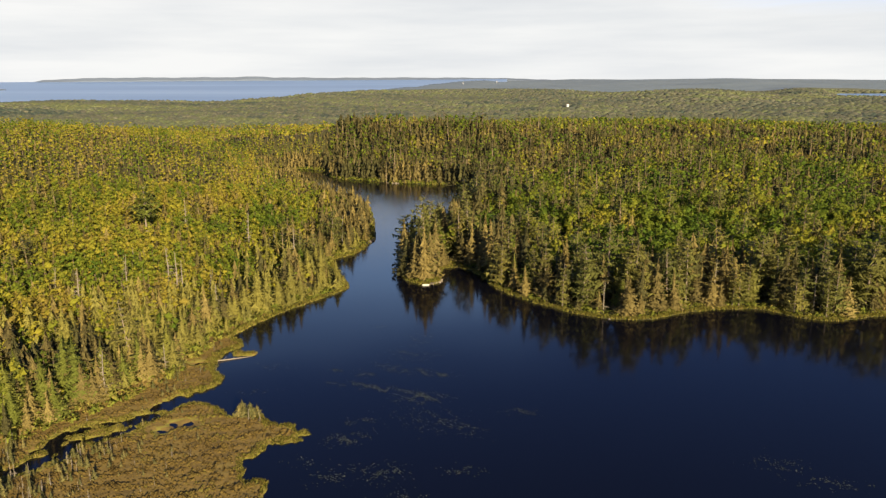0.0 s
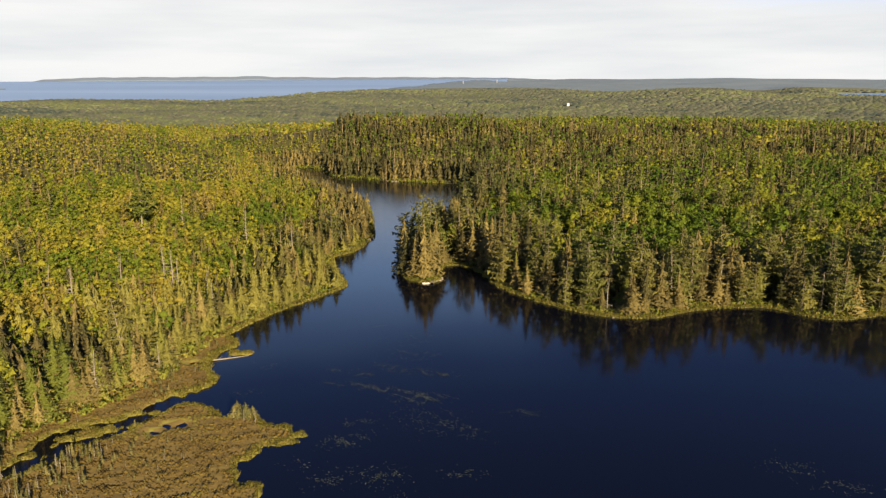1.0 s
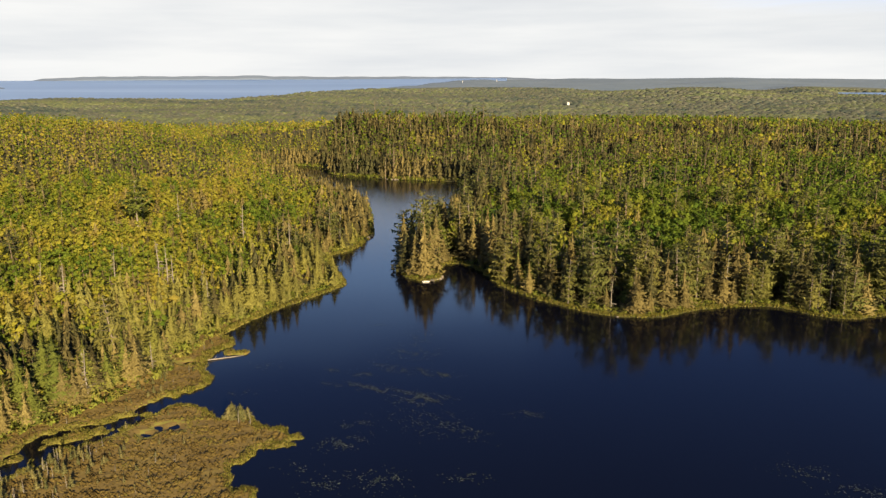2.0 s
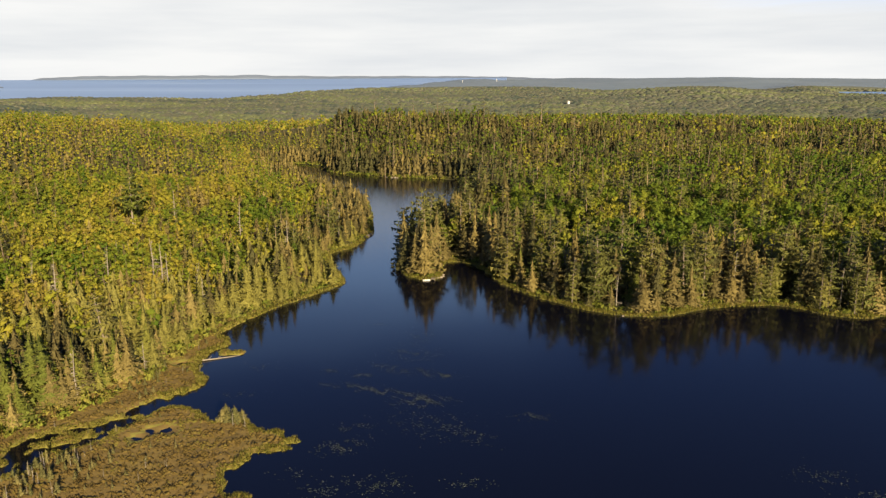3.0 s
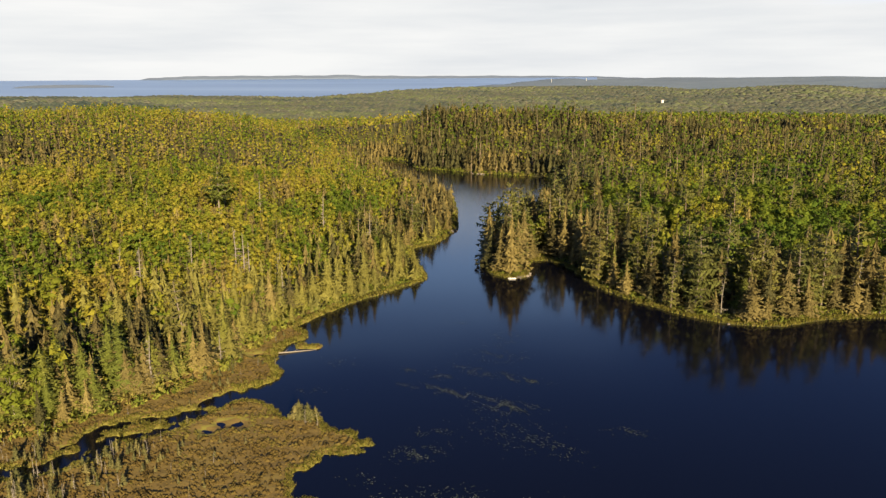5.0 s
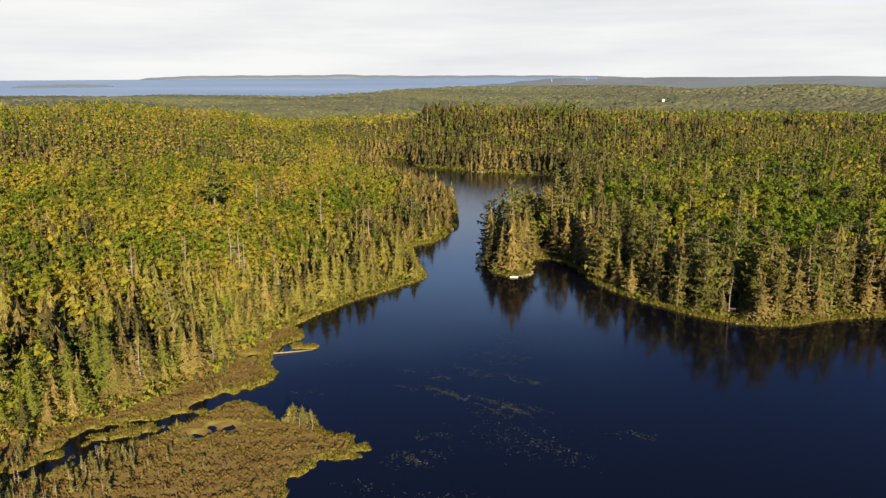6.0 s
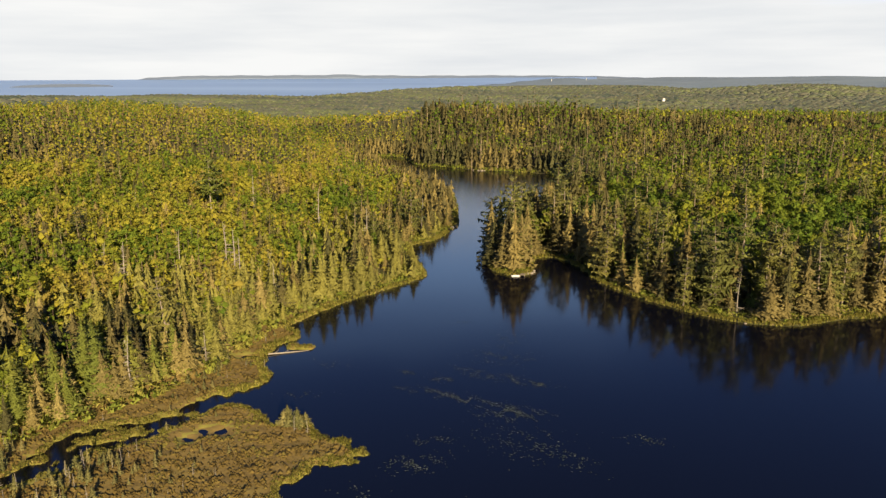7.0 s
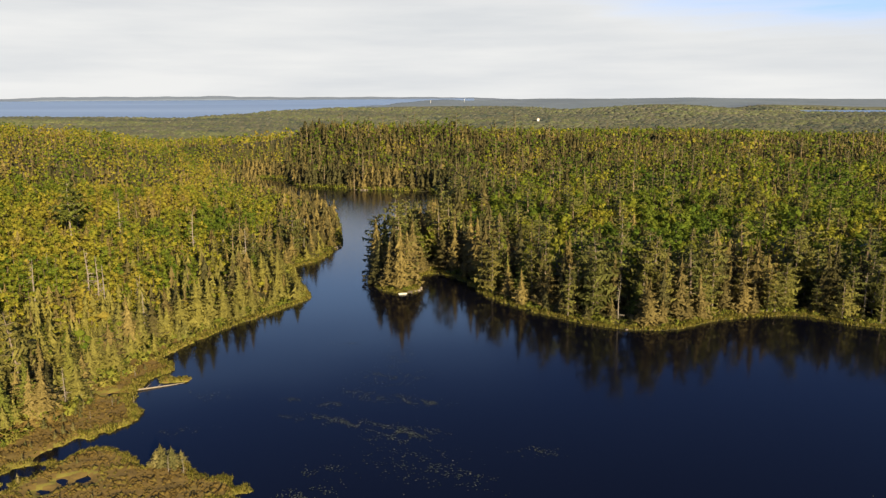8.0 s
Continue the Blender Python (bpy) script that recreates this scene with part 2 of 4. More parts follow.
# ---------------------------------------------------------------- plan of the lake
MARSH_EDGE = [(-60, -60), (-34, 30), (-27, 70), (-25, 88), (-26.5, 93.8), (-27.5, 98.7), (-30.2, 98.2), (-31.5, 100.5), (-33, 104),
              (-31, 105.8), (-30.4, 109), (-27.8, 110.6), (-25.9, 110.6), (-25.4, 113), (-27, 116), (-30.5, 117), (-32.8, 118.6),
              (-33.6, 120.2), (-36.6, 121.4), (-40, 120.2), (-41.9, 123), (-45.1, 125.4), (-48.7, 125.9), (-51.2, 125.6)]
WEST_SHORE = [(-51.7, 128.6), (-49.4, 130.1), (-47.6, 131.9), (-46, 134), (-46.2, 137.4), (-48.5, 140.7), (-49.9, 145), (-49.9, 148.7),
              (-49.3, 152), (-47.2, 154.4), (-47.4, 157.5), (-50.7, 161.6), (-50.5, 164), (-48.5, 169.2), (-45.3, 175.5), (-43.6, 178.9),
              (-39.6, 184.6), (-34.3, 192.1), (-29, 200.2), (-29.3, 207), (-34, 221), (-37.5, 236), (-31.3, 244.4), (-27.6, 262),
              (-26.6, 268), (-29, 290), (-33, 320), (-40, 350), (-62, 385), (-80, 420), (-94, 460), (-104, 486)]
FAR_SHORE = [(-92, 484), (-78, 470), (-68, 441), (-49, 430), (-28.5, 417), (-13, 413), (4, 407), (14, 400)]
EAST_SHORE = [(17, 385), (14, 350), (7, 314), (-2, 288), (-8.5, 264), (-12, 249), (-15.8, 240), (-13.6, 224), (-12.6, 212), (-7.5, 205.6), (-1.6, 207.2),
              (-0.6, 222), (5, 225), (11.2, 214.5), (15, 201.5), (20.2, 192.6), (25.5, 186), (31.5, 180), (38, 174.8), (44, 172.6), (52, 172.3),
              (60.5, 176.3), (70, 179.6), (82, 180), (88, 176), (91, 172.6), (98, 170.2), (113, 173.8), (132, 172), (165, 160), (215, 128),
              (250, 60), (240, -40), (150, -110), (20, -120)]
CREEK = [(-50.5, 127.3, 2.3), (-53.1, 123.0, 2.1), (-54.4, 119.8, 1.75), (-57.6, 117.4, 1.65), (-61.5, 116.6, 1.15), (-65.6, 113.6, 1.35),
         (-66.2, 109.2, 2.2), (-66.2, 105.6, 2.1), (-67.0, 102.2, 1.6), (-71, 100.2, 1.5), (-82, 97.0, 1.5)]
SIDE_CREEK = [(-55.8, 118.0, 1.7), (-56.6, 114.6, 1.4), (-59.8, 111.8, 1.0), (-63.2, 110.0, 1.6), (-64.5, 106.0, 2.3)]
POOLS = [(-46.9, 117.0, 2.1, 1.1), (-49.6, 114.6, 1.0, 0.8), (-52.4, 145.0, 2.2, 0.9)]
ISLETS = [(-45.4, 150.7, 2.0, 1.3), (-43.6, 150.9, 1.2, 0.9), (-58.0, 115.6, 1.5, 1.1), (-61.1, 116.3, 0.9, 0.6),
          (-26.6, 111.2, 1.7, 1.2), (-25.2, 113.2, 1.3, 0.9), (-28.2, 116.4, 1.4, 0.9), (-63.6, 112.4, 0.9, 0.6), (-66.4, 106.6, 1.1, 0.8), (-53.6, 121.6, 0.8, 0.5)]
TREELINE = [(-120, 96), (-92, 104), (-76, 110.5), (-66.5, 120.5), (-61.0, 130.0), (-57.2, 139.0), (-55.2, 151.0), (-53.2, 161.0), (-51, 167), (-46, 177)]


def smooth_line(pts, steps=4):
    """A curve through the points."""
    p = np.array([pts[0], *pts, pts[-1]], float)
    out = []
    for a, b, c, d in zip(p, p[1:], p[2:], p[3:]):
        for s in np.arange(steps) / steps:
            out.append(0.5 * (2 * b + (c - a) * s + (2 * a - 5 * b + 4 * c - d) * s * s + (3 * b - a - 3 * c + d) * s ** 3))
    return np.array(out + [p[-1]])


LAKE = np.concatenate([smooth_line(s) for s in (MARSH_EDGE, WEST_SHORE, FAR_SHORE, EAST_SHORE)])


def line_distance(x, y, a, b):
    """Distance of points to segments a-b: the least one, and where it lies along its segment."""
    best, along, which = np.full(x.shape, 1e9), np.zeros(x.shape), np.zeros(x.shape, int)
    for k, (p, q) in enumerate(zip(a, b)):
        d = q - p
        s = np.clip(((x - p[0]) * d[0] + (y - p[1]) * d[1]) / max(d @ d, 1e-9), 0, 1)
        r = np.hypot(x - p[0] - s * d[0], y - p[1] - s * d[1])
        near = r < best
        best, along, which = np.where(near, r, best), np.where(near, s, along), np.where(near, k, which)
    return best, along, which


def inside(x, y, poly):
    odd = np.zeros(x.shape, bool)
    for p, q in zip(poly, np.roll(poly, -1, 0)):
        cross = (p[1] > y) != (q[1] > y)
        odd ^= cross & (x < (q[0] - p[0]) * (y - p[1]) / (q[1] - p[1] + 1e-12) + p[0])
    return odd


def waves(x, y, seed, size, octaves=3):
    """Soft noise from -1 to 1, of that size in metres."""
    r, total, gain = np.random.RandomState(seed), np.zeros(np.shape(x)), 0.0
    for o in range(octaves):
        for _ in range(5):
            a, ph = r.uniform(0, 2 * np.pi), r.uniform(0, 2 * np.pi)
            f = 2 * np.pi / size * 1.9 ** o * r.uniform(0.75, 1.3)
            total += np.sin((x * np.cos(a) + y * np.sin(a)) * f + ph) * 0.55 ** o
        gain += 2.2 * 0.55 ** o
    return total / gain


def ease(a, b, v):
    t = np.clip((v - a) / (b - a), 0, 1)
    return t * t * (3 - 2 * t)


def shore_distance(x, y):
    """Metres from the water's edge: positive on land, negative on the lake."""
    x, y = np.asarray(x, float), np.asarray(y, float)
    d, _, _ = line_distance(x, y, LAKE, np.roll(LAKE, -1, 0))
    d = np.where(inside(x, y, LAKE), -d, d)
    for line in (CREEK, SIDE_CREEK):
        c = smooth_line(line)
        r, s, k = line_distance(x, y, c[:-1, :2], c[1:, :2])
        w = c[k, 2] * (1 - s) + c[k + 1, 2] * s
        d = np.minimum(d, r - w)
    for px, py, a, b in POOLS:
        d = np.minimum(d, (np.hypot((x - px) / a, (y - py) / b) - 1) * b)
    for px, py, a, b in ISLETS:
        d = np.maximum(d, (1 - np.hypot((x - px) / a, (y - py) / b)) * b)
    near = np.hypot(x, y) < 330
    lobes = 0.55 * waves(x, y, 6, 3.4, 2) * ((x < -24) & (y < 165))
    return d + np.where(near, 0.35 * waves(x, y, 5, 5.0, 3) + lobes, 0)


WOODS_EDGE = smooth_line(TREELINE)


def wooded(x, y):
    """Metres that a place lies inside the western woods, from the edge of the marsh."""
    d, _, k = line_distance(x, y, WOODS_EDGE[:-1], WOODS_EDGE[1:])
    p, q = WOODS_EDGE[k], WOODS_EDGE[k + 1]
    side = (q[..., 0] - p[..., 0]) * (y - p[..., 1]) - (q[..., 1] - p[..., 1]) * (x - p[..., 0])
    return np.where((x < -40) & (y < 178), np.where(side > 0, d, -d), np.where(y > 178, 50.0, -50.0))


def bay_edge(tan):
    """How far off the bay's near coast lies, by the tangent of the bearing."""
    return np.interp(tan, [-2.5, -0.9, -0.45, -0.30, -0.255, -0.22, -0.18, -0.11, -0.02, 0.04, 0.10], [2300, 2150, 2000, 1900, 1970, 2090, 2220, 2480, 3300, 4000, 5200])


def rise(far):
    """The land and the bay lift gently into the distance."""
    return 51.0 * np.maximum(0, (far - 1900) / 2800)


def hump(x, y, cx, cy, sx, sy):
    return np.exp(-((x - cx) / sx) ** 2 - ((y - cy) / sy) ** 2)


def hills(x, y):
    far = np.hypot(x, y)
    h = 25 * hump(x, y, -224, 390, 125, 145) + 2 * ease(-30, -90, x) * (y < 420) + 10 * hump(x, y, -330, 330, 120, 170) + 20 * hump(x, y, 5, 545, 105, 75)
    h += 9 * hump(x, y, -95, 560, 90, 110) + 5 * ease(230, 420, y) * ease(40, 120, x) + 4 * hump(x, y, 190, 700, 130, 160)
    h += 2.2 * waves(x, y, 11, 130, 2) * ease(60, 240, far)
    h *= 1 - ease(650, 1000, far) * 0.75
    tan = x / np.maximum(y, 1)
    h += 7 * waves(x, y, 23, 900, 3) * ease(900, 1700, far) * (1 - 0.5 * ease(2800, 4000, far))
    h -= (20 * ease(0.02, 0.10, tan) * ease(3300, 4500, far) + 10 * ease(0.45, 0.60, tan) * ease(3000, 4300, far)) * (y > 200)
    h -= 11 * ease(0.12, 0.22, tan) * ease(1880, 2150, far) * (1 - ease(2500, 3000, far)) * (1 - ease(0.43, 0.50, tan)) * (y > 200)
    ahead = y > 200
    h += np.where(ahead, 6 * np.exp(-((tan - 0.36) / 0.13) ** 2) * np.exp(-((far - 2900) / 420) ** 2), 0)
    h += np.where(ahead, 11 * np.exp(-((tan - 0.24) / 0.10) ** 2) * np.exp(-((far - 4300) / 500) ** 2), 0)
    h += np.where(ahead, 23 * np.exp(-((tan - 0.36) / 0.12) ** 2) * np.exp(-((far - 1700) / 240) ** 2), 0)
    h -= np.where(ahead, 9 * ease(0.47, 0.55, tan) * ease(1800, 1950, far) * (1 - ease(2420, 2520, far)), 0)
    h += np.where(ahead, 8 * np.exp(-((tan - 0.17) / 0.07) ** 2) * np.exp(-((far - 1330) / 200) ** 2), 0)
    return h


def ground_height(x, y):
    x, y = np.asarray(x, float), np.asarray(y, float)
    far = np.hypot(x, y)
    s = shore_distance(x, y)
    land = 0.28 * ease(-0.2, 0.7, s) + 0.10 * waves(x, y, 31, 3.0, 2) * ease(0.5, 3, s)
    marsh = (wooded(x, y) < 0) & (x < -20) & (y < 178)
    land += np.where(marsh, 0, hills(x, y) * ease(3, 70, s) + 1.2 * ease(2, 14, s))
    z = np.where(s > -0.2, land, -1.6 * ease(0.2, 3.0, -s))
    tan = x / np.maximum(y, 1)
    sea = ease(-30, 60, far - bay_edge(tan)) * (y > 200)
    sea = np.maximum(sea, ease(0.52, 0.56, tan) * ease(2180, 2230, far) * (1 - ease(2400, 2450, far)) * (y > 200))
    tail = ease(1000, 1900, far)
    return z + rise(far) + 7.5 * tail * (1 - sea) - sea * (14 + np.abs(hills(x, y)))


def mesh_object(name, verts, faces, mats, slots=None, tone=None, smooth=False, normals=None):
    me = bpy.data.meshes.new(name)
    verts, faces = np.asarray(verts, np.float32), np.asarray(faces, np.int32)
    me.vertices.add(len(verts))
    me.vertices.foreach_set("co", verts.ravel())
    k = faces.shape[1]
    me.loops.add(faces.size)
    me.loops.foreach_set("vertex_index", faces.ravel())
    me.polygons.add(len(faces))
    me.polygons.foreach_set("loop_start", np.arange(0, faces.size, k, dtype=np.int32))
    if slots is not None:
        me.polygons.foreach_set("material_index", np.asarray(slots, np.int32))
    me.polygons.foreach_set("use_smooth", np.full(len(faces), smooth))
    for m in mats:
        me.materials.append(m)
    if tone is not None:
        me.attributes.new("tone", "FLOAT", "POINT").data.foreach_set("value", np.asarray(tone, np.float32))
    me.update(calc_edges=True)
    if normals is not None:
        me.normals_split_custom_set_from_vertices(np.asarray(normals, np.float32))
    return me


# ---------------------------------------------------------------- ground, lake and bay
ring = np.concatenate([np.arange(6, 58, 6.0), np.arange(58, 88, 1.5), np.arange(88, 160, 0.6), np.arange(160, 262, 1.1), 262 * 1.0135 ** np.arange(0, 96), 960 * 1.021 ** np.arange(0, 79)])
ring = ring[ring < 4900]
turn = np.radians(np.concatenate([np.arange(-180, -46, 9.0), np.arange(-45, 45.01, 0.33), np.arange(54, 180, 9.0)]))
R, A = np.meshgrid(ring, turn, indexing="ij")
GX, GY = (R * np.sin(A)).ravel(), (R * np.cos(A)).ravel()
GZ = ground_height(GX, GY)
nr, na = R.shape
i, j = np.meshgrid(np.arange(nr - 1), np.arange(na), indexing="ij")
quads = np.stack([i * na + j, i * na + (j + 1) % na, (i + 1) * na + (j + 1) % na, (i + 1) * na + j], -1).reshape(-1, 4)[:, ::-1]
mid = quads[:, 0]
boggy = (wooded(GX, GY) < 4.0) & (GX < -20) & (GY < 178) & (GX > -130)
by_pool = np.any([np.hypot((GX - px) / a, (GY - py) / b) < 1.4 for px, py, a, b in POOLS], 0)
rim = boggy & ~by_pool & (np.hypot(GX, GY) < 260) & (shore_distance(GX, GY) < 0.9 + 0.7 * waves(GX, GY, 19, 9, 2))
# past 880 m and again past 2500 m: materials with haze in their colour
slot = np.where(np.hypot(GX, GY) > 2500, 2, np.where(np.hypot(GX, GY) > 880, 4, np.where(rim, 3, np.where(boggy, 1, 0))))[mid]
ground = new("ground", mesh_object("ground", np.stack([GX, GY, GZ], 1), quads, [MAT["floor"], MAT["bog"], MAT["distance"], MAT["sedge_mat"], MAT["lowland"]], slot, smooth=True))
tagged(ground, "wooded ground with a brown bog and low hills", "ground", kind="structure")


def disc_sheet(name, radii, start, stop, step, height, mat):
    a = np.radians(np.arange(start, stop + 1e-6, step))
    r, t = np.meshgrid(np.array(radii, float), a, indexing="ij")
    x, y = (r * np.sin(t)).ravel(), (r * np.cos(t)).ravel()
    n, k = r.shape
    i, j = np.meshgrid(np.arange(n - 1), np.arange(k - 1), indexing="ij")
    f = np.stack([i * k + j, i * k + j + 1, (i + 1) * k + j + 1, (i + 1) * k + j], -1).reshape(-1, 4)[:, ::-1]
    return new(name, mesh_object(name, np.stack([x, y, height(r).ravel()], 1), f, [mat], smooth=True))


lake = disc_sheet("water", (0.01, 150, 300, 600), -180, 180, 6, lambda r: 0 * r, MAT["water"])
tagged(lake, "dark still lake water mirroring sky and trees", "water", kind="structure")
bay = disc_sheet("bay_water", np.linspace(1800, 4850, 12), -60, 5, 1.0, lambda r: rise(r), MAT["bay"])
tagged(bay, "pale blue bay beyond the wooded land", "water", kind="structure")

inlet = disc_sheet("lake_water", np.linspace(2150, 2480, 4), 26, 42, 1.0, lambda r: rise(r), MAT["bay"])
tagged(inlet, "strip of a far lake between low woods", "water", kind="structure")

# ---------------------------------------------------------------- trees: shapes, with the foot at the origin
# A shape is a list of triangles (n, 3, 3) of wood and one of leaves.


def tube(points, radii, sides=5):
    """Triangles of a tapering round stem through the points."""
    rings = []
    for k, (p, r) in enumerate(zip(points, radii)):
        way = np.subtract(points[min(k + 1, len(points) - 1)], points[max(k - 1, 0)])
        way = way / (np.linalg.norm(way) + 1e-9)
        u = np.cross(way, (0.31, 0.95, 0.05))
        u /= np.linalg.norm(u)
        v = np.cross(way, u)
        a = np.arange(sides) * 2 * np.pi / sides
        rings.append(np.asarray(p) + r * (np.cos(a)[:, None] * u + np.sin(a)[:, None] * v))
    out = []
    for lo, hi in zip(rings, rings[1:]):
        for k in range(sides):
            n = (k + 1) % sides
            out += [(lo[k], lo[n], hi[n]), (lo[k], hi[n], hi[k])]
    return np.array(out)


def spray(rng, root, way, length, width, droop, parts, lift=0.0):
    """A needled branch: a drooping spine with jagged hanging side sprays."""
    way, side = np.array([*way, 0.0]), np.array([-way[1], way[0], 0.0])
    tri, at = [], np.array(root, float)
    s = np.linspace(0.10, 1, parts + 1)
    spine = at + way * (s * length)[:, None] + np.array([0, 0, 1]) * (-droop * length * s ** 1.2 + lift * length * s ** 3)[:, None]
    for k in range(parts):
        w = width * (1.15 - 0.8 * s[k]) * rng.uniform(0.7, 1.3)
        for sign in (-1, 1):
            tip = spine[k] + side * sign * w + way * rng.uniform(0.1, 0.9) * length / parts + np.array([0, 0, -w * rng.uniform(0.1, 1.1)])
            tri.append((spine[k], spine[k + 1], tip) if sign < 0 else (spine[k + 1], spine[k], tip))
    return tri


def bent(tris, normals, hold=0.75):
    """Turns each triangle so that its face looks the way its leaves do, and lets its own tilt show in part."""
    n = np.cross(tris[:, 1] - tris[:, 0], tris[:, 2] - tris[:, 0])
    n /= np.linalg.norm(n, axis=-1, keepdims=True) + 1e-9
    back = (n * normals.mean(1)).sum(1) < 0
    tris, normals = tris.copy(), normals.copy()
    tris[back] = tris[back][:, (0, 2, 1)]
    normals[back] = normals[back][:, (0, 2, 1)]
    n[back] *= -1
    hold = np.broadcast_to(np.asarray(hold, float), (len(tris),))[:, None, None]
    normals = normals / (np.linalg.norm(normals, axis=-1, keepdims=True) + 1e-9) * hold + n[:, None] * (1 - hold)
    return tris, normals / (np.linalg.norm(normals, axis=-1, keepdims=True) + 1e-9)


def lump(rng, centre, size, flat=0.85, rough=0.22):
    """A small uneven body of foliage of eight faces, and its outward normals."""
    p = np.array([(1, 0, 0), (-1, 0, 0), (0, 1, 0), (0, -1, 0), (0, 0, 1), (0, 0, -1)], float)
    f = np.array([(0, 2, 4), (2, 1, 4), (1, 3, 4), (3, 0, 4), (2, 0, 5), (1, 2, 5), (3, 1, 5), (0, 3, 5)])
    a = rng.uniform(0, 6.28)
    p = p @ np.array([[math.cos(a), -math.sin(a), 0], [math.sin(a), math.cos(a), 0], [0, 0, 1]]) + rng.normal(0, 0.15, p.shape)
    v = p * (1 + rng.normal(0, rough, (6, 1))) * size * np.array([1, 1, flat])
    return v[f] + centre, (p + rng.normal(0, 0.2, p.shape))[f]


def skirt(rng, centre, reach, drop, points, apex):
    """One whorl of a conifer: a jagged hanging cone."""
    a = np.sort(rng.uniform(0, 2 * np.pi / points, points) + np.arange(points) * 2 * np.pi / points)
    out = []
    for k in range(points):
        b = a[k]
        c = a[(k + 1) % points] + (2 * np.pi if k == points - 1 else 0)
        r1, r2 = reach * rng.uniform(0.75, 1.2), reach * 0.45
        tip = centre + np.array([math.cos(b) * r1, math.sin(b) * r1, -drop * rng.uniform(0.8, 1.3)])
        low = centre + np.array([math.cos((b + c) / 2) * r2, math.sin((b + c) / 2) * r2, -drop * 0.35])
        nxt = a[(k + 1) % points]
        tip2 = centre + np.array([math.cos(nxt) * reach * 0.85, math.sin(nxt) * reach * 0.85, -drop])
        top = centre + np.array([0, 0, apex])
        out += [(top, tip, low), (top, low, tip2)]
    return out


def spruce_shape(rng, height, radius, tiers, each, parts, bare=0.03, sides=5, taper=0.66, points=6, core=0.62):
    """A conifer: a jagged core, and whorls of long branches that stand out from it with gaps between them."""
    lean = rng.normal(0, 0.012, 2) * height
    top = np.array([lean[0], lean[1], height])
    wood = tube([(0, 0, -0.6), tuple(top * 0.5), tuple(top * 0.97)], [0.011 * height, 0.007 * height, 0.015], sides)
    leaves = []
    for k in range(tiers):
        ring = bare + (1 - bare) * ((k + rng.uniform(0.2, 0.8)) / tiers) ** 0.96
        grown = rng.uniform(0.78, 1.15)
        count = max(3, round(each * (1.2 - 0.6 * ring))) if each else 0
        body = radius * ((1 - ring) ** taper * (0.66 + 0.34 * min(1, ring / 0.12)) + 0.03) * grown
        inner = body * (core if each else 1.0)
        leaves += skirt(rng, top * ring, inner, 0.45 * inner, points, max(0.5 * inner, 1.2 * height / tiers * (1 - bare)))
        for q in range(count):
            t = min(0.99, ring + rng.normal(0, 0.18 / tiers))
            a = k * 1.1 + (q + rng.uniform(-0.3, 0.3)) * 2 * math.pi / count
            shape = (1 - t) ** taper * (0.66 + 0.34 * min(1, t / 0.12)) + 0.03
            length = radius * shape * grown * rng.uniform(0.6, 1.28)
            leaves += spray(rng, top * t + np.array([0, 0, 0.12 * length]), (math.cos(a), math.sin(a)), length,
                            0.30 * length + 0.12, rng.uniform(0.12, 0.45), parts, 0.15)
    for k in range(3):
        d = np.array([math.cos(k * 2.1), math.sin(k * 2.1), 0]) * 0.16
        leaves.append((top * 0.92 + d, top * 0.92 - d, top * 1.03))
    leaves = np.array(leaves)
    n = leaves * (1, 1, 0)
    n /= np.linalg.norm(n, axis=-1, keepdims=True) + 0.15
    n = n * 0.8 + np.array([0, 0, 0.6]) + rng.normal(0, 0.30, (len(leaves), 1, 3))
    return (wood, *bent(leaves, n))


